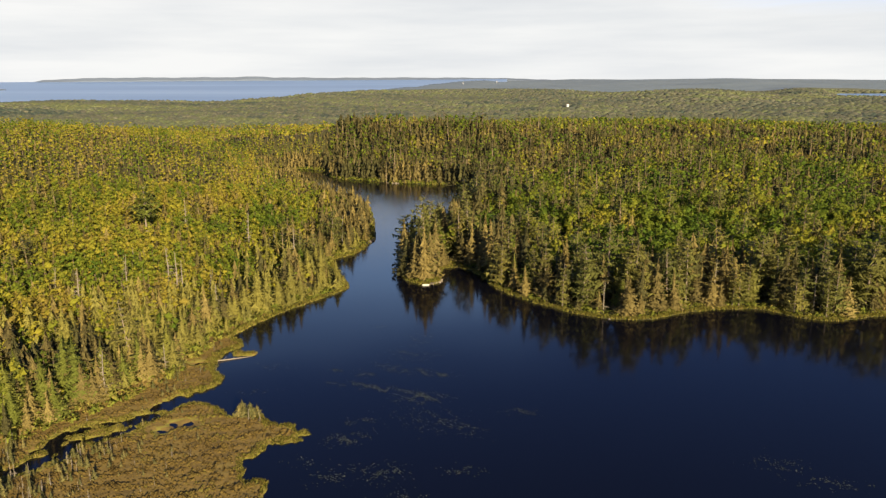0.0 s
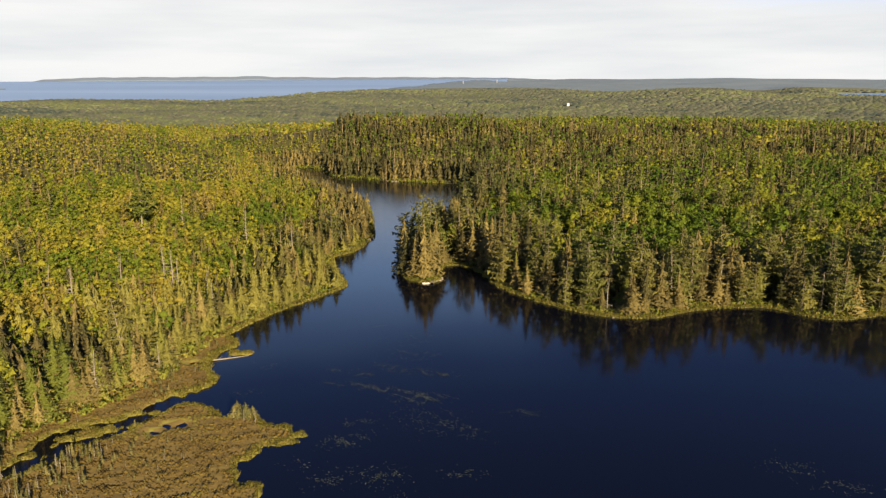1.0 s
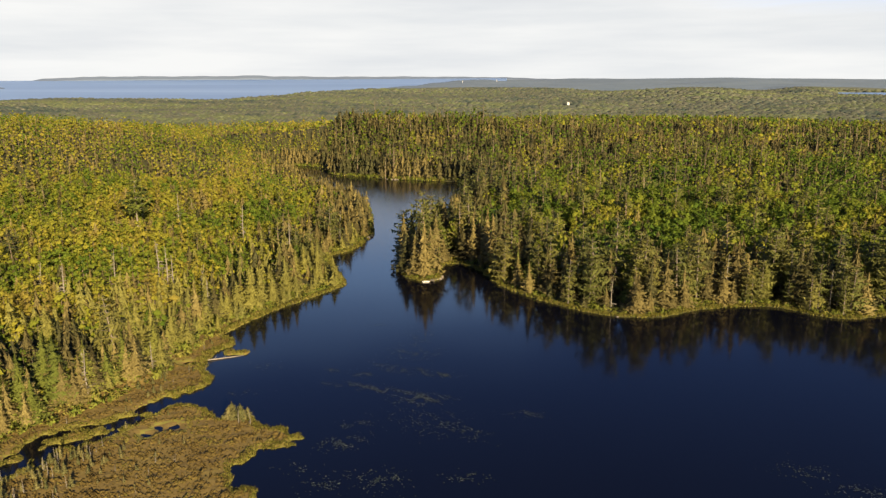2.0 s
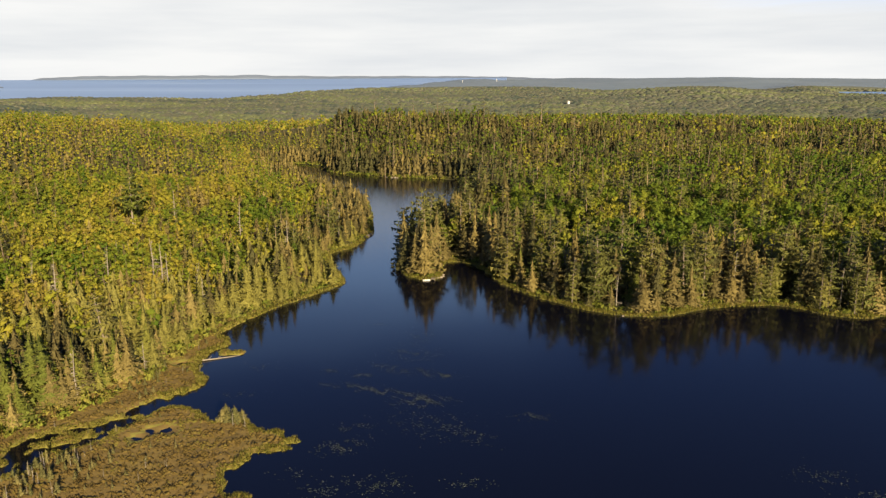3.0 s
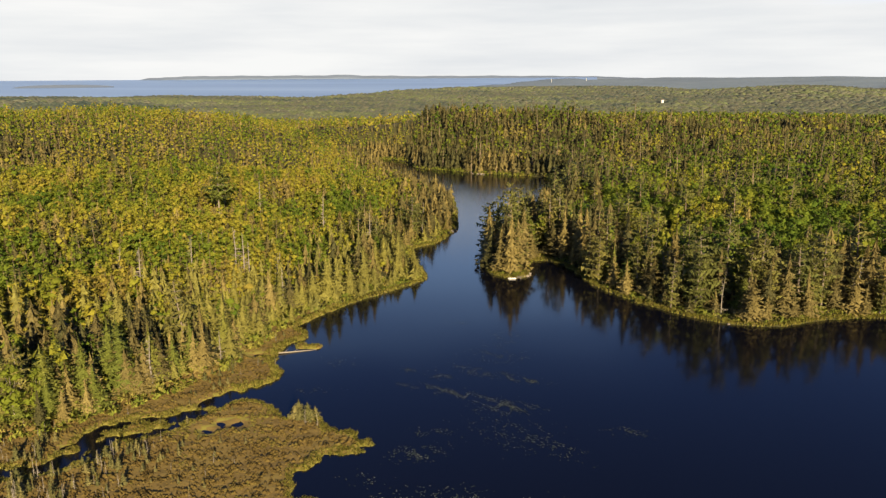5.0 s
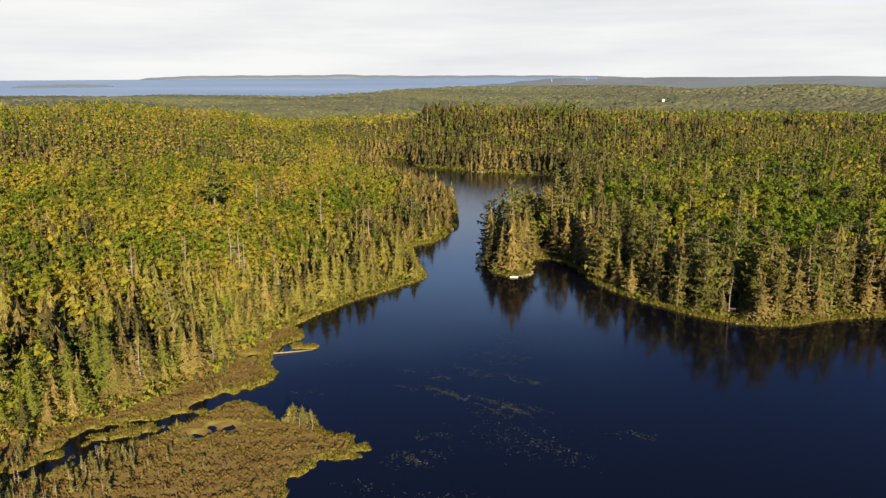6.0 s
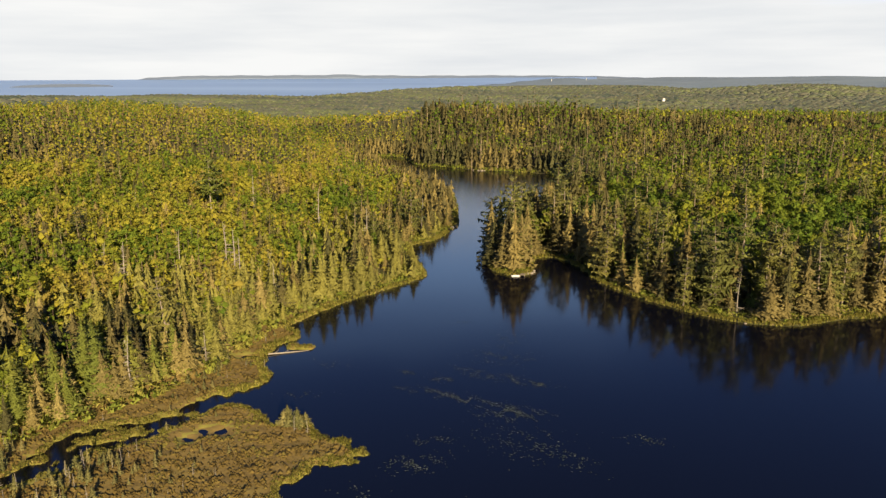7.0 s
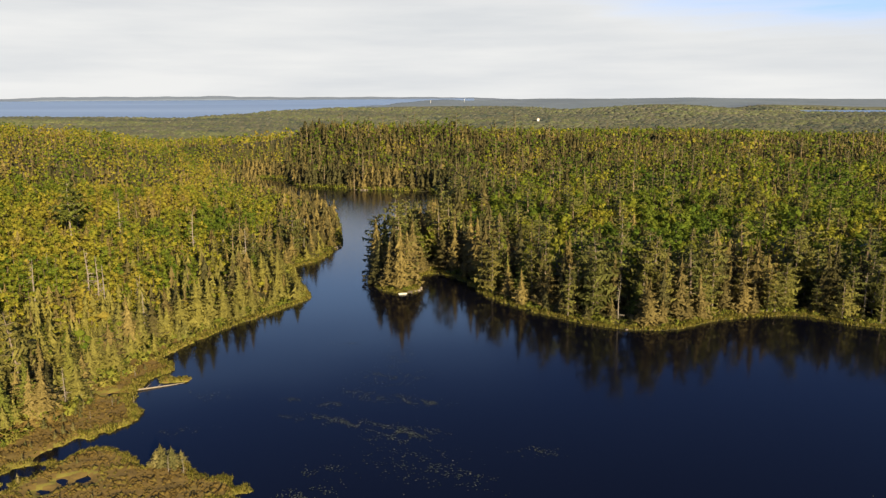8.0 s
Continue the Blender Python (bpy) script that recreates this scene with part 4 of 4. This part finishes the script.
def band(count, box, test):
    """Random places in a box of the plan that pass the test on their distance from the water."""
    x, y = rng.uniform(box[0], box[1], count), rng.uniform(box[2], box[3], count)
    s = shore_distance(x, y)
    m = test(x, y, s)
    return x[m], y[m], s[m]


def in_marsh(x, y):
    return (x < -20) & (y < 178) & (wooded(x, y) < 1.0)


def bush_shape(seed, count, size, up=0.0):
    r = np.random.RandomState(seed)
    leaves = []
    for q in range(count):
        d = r.normal(0, 1, 3)
        d /= np.linalg.norm(d)
        p = np.array([d[0] * 0.55, d[1] * 0.55, 0.45 + d[2] * 0.45]) * r.uniform(0.7, 1.05)
        u, v = r.normal(0, 1, 3), r.normal(0, 1, 3)
        leaves.append((p - u * size * 0.4, p + u * size * 0.4 + v * size * 0.1, p + v * size * 0.55))
    leaves = np.array(leaves)
    n = leaves.mean(1, keepdims=True) - (0, 0, 0.25 - up) + 0 * leaves
    return (np.zeros((0, 3, 3)), *bent(leaves, n))


def mound_shape(seed):
    """A low hummock of heath with a ragged edge."""
    r = np.random.RandomState(seed)
    t, n = lump(r, np.array([0, 0, 0.25]), 0.95, 0.75, 0.3)
    return (np.zeros((0, 3, 3)), *bent(t, n + (0, 0, 0.3) + r.normal(0, 0.25, (len(n), 1, 3)), 0.7))


def tuft_shape(seed, blades):
    r = np.random.RandomState(seed)
    leaves = []
    for q in range(blades):
        a, b = r.uniform(0, 6.28), r.uniform(0.1, 0.5)
        foot = np.array([math.cos(a), math.sin(a), 0]) * r.uniform(0, 0.35)
        side = np.array([-math.sin(a + b), math.cos(a + b), 0]) * 0.16
        leaves.append((foot - side, foot + side, foot + np.array([math.cos(a) * b, math.sin(a) * b, r.uniform(0.6, 1.0)])))
    leaves = np.array(leaves)
    n = leaves.mean(1, keepdims=True) * (1, 1, 0) + (0, 0, 0.5) + 0 * leaves
    return (np.zeros((0, 3, 3)), *bent(leaves, n))


def along_shore(lines, count, reach, low, high):
    """Random places near the given shore lines, at that distance from the water."""
    xs, ys = [], []
    for line in lines:
        c = smooth_line([p[:2] for p in line], 6)
        long = np.hypot(*np.diff(c, axis=0).T)
        k = rng.choice(len(long), int(count * long.sum() / 300), p=long / long.sum())
        p = c[k] + (c[k + 1] - c[k]) * rng.uniform(0, 1, (k.size, 1)) + rng.uniform(-reach, reach, (k.size, 2))
        xs.append(p[:, 0])
        ys.append(p[:, 1])
    x, y = np.concatenate(xs), np.concatenate(ys)
    s = shore_distance(x, y)
    m = (s > low) & (s < high) & (y > 84) & (y < 300) & (x < 140)
    return x[m], y[m], s[m]


bushes = [bush_shape(700 + k, 27, 0.37) for k in range(4)]
tufts = [tuft_shape(720 + k, 7) for k in range(4)]
x, y, s = band(60000, (-90, 140, 95, 300), lambda x, y, s: (s > 0.9) & ((s < np.where(x > -20, 4.5, 6.5)) | ((x < -40) & (y < 178) & (wooded(x, y) < 7))) & ((wooded(x, y) > -1.5) | ~in_marsh(x, y)) & (rng.uniform(0, 1, x.size) < 0.6))
fx, fy = rng.uniform(-110, 40, 16000), rng.uniform(280, 500, 16000)
fs = shore_distance(fx, fy)
m = (fs > 0) & (fs < 6)
x, y, s = np.r_[x, fx[m]], np.r_[y, fy[m]], np.r_[s, fs[m] * 0 + 5]
grow("shore_shrubs", "low green alder and sweetgale shrubs along the shore", bushes, x, y, ground_height(x, y) - 0.1, rng.uniform(0.4, 1.6, x.size) * (0.6 + 0.12 * np.minimum(s, 5)),
     rng.uniform(0, 1, x.size), [MAT["bark"], MAT["shrub"]])
x, y, s = along_shore([WEST_SHORE, EAST_SHORE[4:30]], 13000, 2.0, -0.15, 1.5)
grow("shore_grass", "yellow green sedge along the waterline", tufts, x, y, ground_height(x, y) - 0.05, rng.uniform(0.3, 0.75, x.size), np.clip(rng.normal(0.45, 0.3, x.size), 0, 1), [MAT["bark"], MAT["grass"]])
x, y, s = along_shore([MARSH_EDGE[3:], WEST_SHORE[:13], CREEK, SIDE_CREEK], 34000, 2.6, -0.25, 1.2)
ix, iy = rng.normal(-45.0, 1.1, 420), rng.normal(150.7, 0.8, 420)
isl = shore_distance(ix, iy) > -0.1
x, y = np.r_[x, ix[isl]], np.r_[y, iy[isl]]
grow("marsh_sedge", "bright yellow green sedge rimming the marsh", tufts, x, y, ground_height(x, y) - 0.05, rng.uniform(0.2, 0.42, x.size), np.clip(rng.normal(0.5, 0.3, x.size), 0, 1), [MAT["bark"], MAT["grass"]], "grass")
x, y, s = band(40000, (-120, -24, 60, 172), lambda x, y, s: (s > 0.7) & in_marsh(x, y))
hummock = 0.5 + 0.5 * waves(x, y, 83, 4.0, 3)
grow("bog_heath", "brown leatherleaf heath on the bog mat", [mound_shape(740 + k) for k in range(5)], x, y, ground_height(x, y) - 0.10,
     0.18 + 0.36 * hummock * rng.uniform(0.4, 1, x.size), np.clip(0.45 + 0.35 * waves(x, y, 87, 14, 3) + rng.normal(0, 0.2, x.size) + 0.5 * (1 - ease(0.5, 3.0, s)), 0, 1), [MAT["bark"], MAT["heath"]])

# patches of lily pads: x, y, half length, half width, turn, how many
LILIES = [(-23.4, 134.6, 1.0, 0.4, -10, 14), (-19.0, 133.8, 3.2, 0.6, -12, 60), (-14.6, 132.4, 3.6, 0.9, -20, 120), (-10.0, 130.6, 3.0, 0.9, -24, 110),
          (-4.6, 128.3, 4.2, 1.7, -16, 330), (-6.5, 126.0, 3.0, 1.2, 0, 60), (-11.5, 142.2, 4.0, 1.0, -20, 90), (-6.0, 140.2, 4.2, 0.9, -18, 120), (-0.6, 138.4, 2.2, 0.7, -8, 110),
          (-6.9, 150.0, 5.0, 4.0, 0, 130), (-6.0, 160.0, 2.4, 4.5, 0, 60), (-16.7, 167.7, 2.4, 0.7, 0, 50), (-22.2, 141.2, 2.0, 0.7, 0, 36), (-16.3, 138.7, 2.0, 0.9, 0, 60),
          (-36.9, 142.9, 4.0, 1.2, -15, 30), (-37.5, 130.6, 3.2, 0.9, 0, 34), (-17.0, 111.3, 3.6, 2.0, 20, 190), (-17.7, 117.2, 1.6, 1.2, 0, 18), (-14.1, 118.0, 1.8, 1.0, 0, 26),
          (-3.4, 119.0, 6.5, 4.5, -28, 210), (2.6, 115.4, 5.0, 2.0, -28, 110), (14.0, 121.2, 2.8, 0.9, -15, 60), (-23.5, 104.0, 2.4, 1.5, 0, 30), (-17.5, 99.5, 3.5, 2.2, 0, 110),
          (-9.6, 100.6, 3.4, 2.4, 0, 200), (-6.0, 93.5, 3.0, 1.6, 0, 90), (3.0, 101.2, 3.4, 1.2, 0, 70), (53.0, 102.2, 4.2, 2.2, -20, 100), (58.2, 96.6, 4.4, 1.6, -10, 100)]
pads, pad_tone = [], []
for cx, cy, a, b, turned, count in LILIES:
    c, sn = math.cos(radians(turned)), math.sin(radians(turned))
    for q in range(int(count * 2.3)):
        u, v = rng.normal(0, 0.62, 2)
        wide = max(b, 0.36 * a)
        px, py = cx + c * u * a - sn * v * wide, cy + sn * u * a + c * v * wide
        if waves(px, py, 91, 3.4, 3) < rng.normal(0.0, 0.25):
            continue
        r, spin, tip = rng.uniform(0.05, 0.13), rng.uniform(0, 6.28), rng.uniform(0, 1) < 0.10
        corners = [np.array([px + r * math.cos(spin + k), py + r * math.sin(spin + k), 0.012 + (0.10 * r * math.cos(k * 2.0 + spin)) * (3.0 if tip else 0.3) + 0.01]) for k in np.linspace(0.25, 6.0, 7)]
        mid = np.array([px, py, 0.018])
        tone = np.clip(rng.normal(0.45, 0.3), 0, 1)
        for k in range(6):
            pads.append((mid, corners[k], corners[k + 1]))
            pad_tone += [tone] * 3
tagged(new("lily_pads", soup(np.array(pads), [MAT["lily"]], "lily_pads", None, pad_tone)), "drifts of small floating lily pads on the dark lake", "water plants", kind="stuff")

# ---------------------------------------------------------------- dead and stunted trees
def dead_tree_rows():
    masters = []
    for k, h in enumerate((9.0, 7.0, 8.0)):
        root = tree_thing("dead_tree", "bleached grey dead tree with bare broken limbs", dead_shape(np.random.RandomState(800 + k), h, 46), MAT["dead_wood"], None)
        masters.append((root, h))
    spots = [(-64.8, 126.4, 9.4), (-67.8, 131.0, 7.5), (-58.5, 139.5, 6.5), (-74.0, 190.0, 12.0), (-71.0, 186.0, 11.0), (-77.5, 193.0, 12.5), (-57.5, 172.0, 9.5),
             (-60.5, 178.0, 11.0), (-86.0, 186.0, 12.0), (-92.0, 172.0, 12.5), (41.5, 177.5, 9.0), (33.0, 185.5, 11.0), (56.0, 181.0, 10.0), (73.0, 186.0, 12.0),
             (96.0, 177.0, 10.0), (-92.0, 250.0, 14.0), (-66.0, 236.0, 15.0), (-48.0, 222.0, 13.0), (-35.4, 118.0, 2.6), (-33.2, 117.4, 2.4), (-48.0, 140.0, 1.8)]
    # more stand singly in the woods
    x, y, s = band(600, (-130, 120, 125, 300), lambda x, y, s: (s > 4) & ~in_marsh(x, y) & (np.abs(x) < 0.6 * y))
    spots += [(px, py, h) for px, py, h in zip(x[:16], y[:16], rng.uniform(6, 9, 16))]
    a = np.array(spots)
    plant(masters, a[:, 0], a[:, 1], ground_height(a[:, 0], a[:, 1]) - 0.1, a[:, 2], group="dead trees")


dead_tree_rows()


def bog_trees():
    """Stunted spruces and bare stems on the bog."""
    masters = [(tree_thing("bog_spruce", "stunted grey green black spruce on the bog", spruce_shape(np.random.RandomState(830 + k), 3.0, r, 9, 5, 2, bare=0.1), MAT["dead_wood"], MAT["bog_spruce"]), 3.0)
               for k, r in enumerate((0.85, 1.1, 0.7, 1.2))]
    stems = [(tree_thing("dead_sapling", "thin bare grey dead sapling standing in the bog", dead_shape(np.random.RandomState(850 + k), 3.0, 16), MAT["dead_wood"], None), 3.0) for k in range(3)]
    x, y, s = band(14000, (-95, -30, 84, 160), lambda x, y, s: (s > 0.8) & in_marsh(x, y))
    thick = 0.8 * hump(x, y, -58, 106, 13, 8) + 1.2 * hump(x, y, -69, 94, 12, 9) + 0.5 * hump(x, y, -72, 106, 9, 6) + 0.5 * hump(x, y, -57, 136, 6, 14) + 0.25 * hump(x, y, -50, 158, 5, 9) + 0.012
    m = rng.uniform(0, 1, x.size) < thick
    x, y, thick = x[m][:330], y[m][:330], thick[m][:330]
    tall = rng.uniform(0.5, 1.7, x.size) * (0.7 + 0.7 * np.minimum(thick, 1.2))
    live = [(a, b, c) for a, b, c in zip(x[:200], y[:200], tall[:200])]
    bare = [(a, b, c) for a, b, c in zip(x[200:], y[200:], tall[200:] * 1.25)]
    for m, rows, g in ((masters, live, "stunted spruces on the bog"), (stems, bare, "bare stems on the bog")):
        a = np.array(rows)
        plant(m, a[:, 0], a[:, 1], ground_height(a[:, 0], a[:, 1]) - 0.05, a[:, 2], group=g)
    # a bushy clump by the water
    clump_of = [(tree_thing("bog_spruce", "bushy pale grey green spruce by the water", spruce_shape(np.random.RandomState(870 + k), 3.0, 1.5, 9, 7, 3, bare=0.05, taper=0.6), MAT["dead_wood"], MAT["bog_spruce"]), 3.0) for k in range(2)]
    k = np.arange(8)
    x, y = -37.6 + 0.45 * k, 120.0 + 0.6 * np.sin(k * 2.0)
    plant(clump_of, x, y, ground_height(x, y) - 0.05, 2.1 + 0.6 * np.sin(k * 1.7), "bushy spruces by the water", (1.0, 1.4))


bog_trees()

# ---------------------------------------------------------------- log, rocks, boat and landing


def part(name, bm, mat, parent=None, label=""):
    me = bpy.data.meshes.new(name)
    bm.to_mesh(me)
    bm.free()
    me.materials.append(mat)
    ob = new(name, me)
    if parent is not None:
        ob.parent = parent
    if label:
        tagged(ob, label)
    return ob


def drift_log():
    tris = tube([(-49.6, 146.2, 0.22), (-47.4, 147.2, 0.12), (-45.0, 148.2, 0.08), (-42.8, 149.2, 0.05)], [0.15, 0.13, 0.10, 0.04], 8)
    extra = [tube([(-48.6, 146.7, 0.2), (-48.2, 147.9, 0.45)], [0.06, 0.02], 5), tube([(-47.0, 147.3, 0.15), (-46.4, 148.6, 0.3)], [0.05, 0.015], 5)]
    tagged(new("fallen_log", soup(np.concatenate([tris, *extra]), [MAT["dead_wood"]], "fallen_log")), "long bleached fallen log reaching from the marsh into the lake", "log")


drift_log()


def boulder(seed, size):
    bm = bmesh.new()
    bmesh.ops.create_icosphere(bm, subdivisions=2, radius=1.0)
    for v in bm.verts:
        v.co *= 1 + 0.28 * noise.noise(v.co * 1.3 + Vector((seed * 7.1, 0, 0)))
        v.co.x, v.co.y, v.co.z = v.co.x * size, v.co.y * size * 0.75, v.co.z * size * 0.5
    return bm


def rocks():
    spots = [(-1.5, 207.3, 0.65), (-2.4, 206.6, 0.5), (-3.2, 206.3, 0.4), (-0.9, 208.4, 0.6), (-1.0, 210.0, 0.6), (-27.2, 264.5, 0.9), (-27.9, 262.2, 1.1), (-28.8, 259.6, 0.8),
             (-27.0, 267.0, 0.7), (-30, 417.8, 0.8), (-28, 417.2, 1.0), (-26.6, 416.8, 0.7), (-33, 419.4, 0.6), (12.3, 213.4, 0.4), (42, 172.7, 0.35), (92, 172.6, 0.4)]
    for k, (x, y, r) in enumerate(spots):
        ob = part("rock", boulder(k, r), MAT["rock"])
        ob.matrix_basis = pose(x, y, float(ground_height(np.array([x]), np.array([y]))[0]) * 0.5 + 0.12, 0, 0, 40 * k)
        tagged(ob, "pale granite rock at the edge of the water", "rock", "rocks on the shore")


rocks()


def hull_mesh(length, beam, depth, inner):
    """An open boat's shell: sections along the keel, closed at the stern."""
    bm = bmesh.new()
    rows = []
    for k in range(9):
        t = k / 8
        w = beam / 2 * (1 - max(0, t - 0.35) ** 2 / 0.65 ** 2 * 0.98) - inner
        sheer = depth * (0.85 + 0.3 * t * t)
        x = length * (t - 0.45) * (1 - inner * 0.2)
        rows.append([bm.verts.new((x, sy * max(w, 0.01) * wy, z * sheer + inner)) for sy, wy, z in
                     ((-1, 1, 1), (-1, 0.86, 0.45), (-1, 0.5, 0.08), (1, 0.5, 0.08), (1, 0.86, 0.45), (1, 1, 1))])
    for a, b in zip(rows, rows[1:]):
        for k in range(5):
            bm.faces.new((a[k], a[k + 1], b[k + 1], b[k]))
    bm.faces.new(rows[0])
    return bm


def box(bm, x, y, z, sx, sy, sz, turned=0.0):
    got = bmesh.ops.create_cube(bm, size=1.0, matrix=pose(x, y, z, 0, 0, turned) @ Matrix.Diagonal((sx, sy, sz, 1)))
    return got["verts"]


def rowing_boat():
    root = new("rowing_boat")
    tagged(root, "small white rowing boat moored by the rocky point", "boat")
    hull = part("hull", hull_mesh(2.1, 0.95, 0.36, 0.0), MAT["white"], root)
    hull.data.materials.append(MAT["white"])
    part("lining", hull_mesh(2.04, 0.88, 0.33, 0.05), MAT["white"], root)
    for x in (-0.55, 0.05, 0.5):
        bm = bmesh.new()
        box(bm, x, 0, 0.26, 0.2, 0.74 - 0.35 * max(0, x), 0.04)
        part("thwart", bm, MAT["planks"], root, "plank seat")
    root.matrix_basis = pose(-5.6, 204.2, -0.06, 0, 0, 12)


def landing():
    root = new("landing_stage")
    tagged(root, "small weathered plank landing stage on the shore", "dock")
    for k in range(9):
        bm = bmesh.new()
        box(bm, 0, -1.2 + k * 0.3, 0.42, 1.3, 0.27, 0.05)
        part("plank", bm, MAT["planks"], root)
    for x in (-0.55, 0.55):
        for y in (-1.1, 1.1):
            bm = bmesh.new()
            bmesh.ops.create_cone(bm, segments=8, radius1=0.07, radius2=0.07, depth=1.5, cap_ends=True, matrix=pose(x, y, -0.15))
            part("post", bm, MAT["planks"], root)
    root.matrix_basis = pose(-3.6, 205.4, 0, 0, 0, -8)


rowing_boat()
landing()

# ---------------------------------------------------------------- things far off


def far_house():
    x, y = HOUSE
    z = float(ground_height(np.array([x]), np.array([y]))[0])
    root = new("house")
    tagged(root, "small white house with a dark roof among far woods greyed by haze", "house")
    bm = bmesh.new()
    box(bm, 0, 0, 4.5, 9, 7, 9)
    part("wall", bm, MAT["white"], root)
    bm = bmesh.new()
    pts = [bm.verts.new(p) for p in ((-5, -4, 8.8), (5, -4, 8.8), (5, 4, 8.8), (-5, 4, 8.8), (-5, 0, 12), (5, 0, 12))]
    for f in ((0, 1, 5, 4), (3, 4, 5, 2), (0, 4, 3), (1, 2, 5), (0, 3, 2, 1)):
        bm.faces.new([pts[k] for k in f])
    part("roof", bm, MAT["roof"], root)
    for wx in (-2.6, 0, 2.6):
        bm = bmesh.new()
        box(bm, wx, -3.52, 5.6, 1.0, 0.1, 1.5)
        part("window", bm, MAT["roof"], root, "dark window pane")
    root.matrix_basis = pose(x, y, z - 0.3, 0, 0, 12)
    root.scale = (0.42, 0.42, 0.55)


far_house()


def water_towers():
    for x, y in ((235.0, 3200.0), (86.0, 3150.0)):
        z = float(ground_height(np.array([x]), np.array([y]))[0])
        root = new("tower")
        tagged(root, "pale slender tower on the far hills", "tower")
        bm = bmesh.new()
        bmesh.ops.create_cone(bm, segments=10, radius1=1.6, radius2=1.1, depth=24, cap_ends=True, matrix=pose(0, 0, 12))
        part("shaft", bm, MAT["white"], root)
        bm = bmesh.new()
        bmesh.ops.create_uvsphere(bm, u_segments=12, v_segments=8, radius=3.6, matrix=pose(0, 0, 24))
        part("tank", bm, MAT["white"], root)
        root.matrix_basis = pose(x, y, z - 1)
        root.scale = (0.5, 0.5, 0.42)


water_towers()


def far_ridge(name, label, start, stop, far, height, foot, mat):
    """A long low hill seen across the bay: front slope, crest and back."""
    a = np.radians(np.arange(start, stop, 0.12))
    rows = []
    for r, k in ((far - 60, 0.0), (far - 30, 0.75), (far, 1.0), (far + 40, 0.0)):
        rows.append(np.stack([r * np.sin(a), r * np.cos(a), foot(far) - 45 + k * (45 + height(np.tan(a)))], 1))
    v, n = np.concatenate(rows), len(a)
    i, j = np.meshgrid(np.arange(3), np.arange(n - 1), indexing="ij")
    f = np.stack([i * n + j, i * n + j + 1, (i + 1) * n + j + 1, (i + 1) * n + j], -1).reshape(-1, 4)[:, ::-1]
    ob = new(name, mesh_object(name, v, f, [mat]))
    return tagged(ob, label, "hills", kind="structure")


def coast_profile(t):
    h = np.interp(t, [-0.56, -0.545, -0.50, -0.43, -0.34, -0.28, -0.255, -0.23, -0.16, -0.06, 0.05, 0.12, 0.2], [1, 10, 20, 23, 22, 23, 26, 20, 15, 14, 9, 0, -20])
    return h + 1.2 * np.sin(t * 90) + 0.8 * np.sin(t * 230 + 1)


# the haze on hills and island is their blue-grey base colour
far_ridge("backdrop_hills", "hazy blue grey haze-coloured hills beyond the bay", -29.4, 12, 4790, coast_profile, rise, MAT["hills"])
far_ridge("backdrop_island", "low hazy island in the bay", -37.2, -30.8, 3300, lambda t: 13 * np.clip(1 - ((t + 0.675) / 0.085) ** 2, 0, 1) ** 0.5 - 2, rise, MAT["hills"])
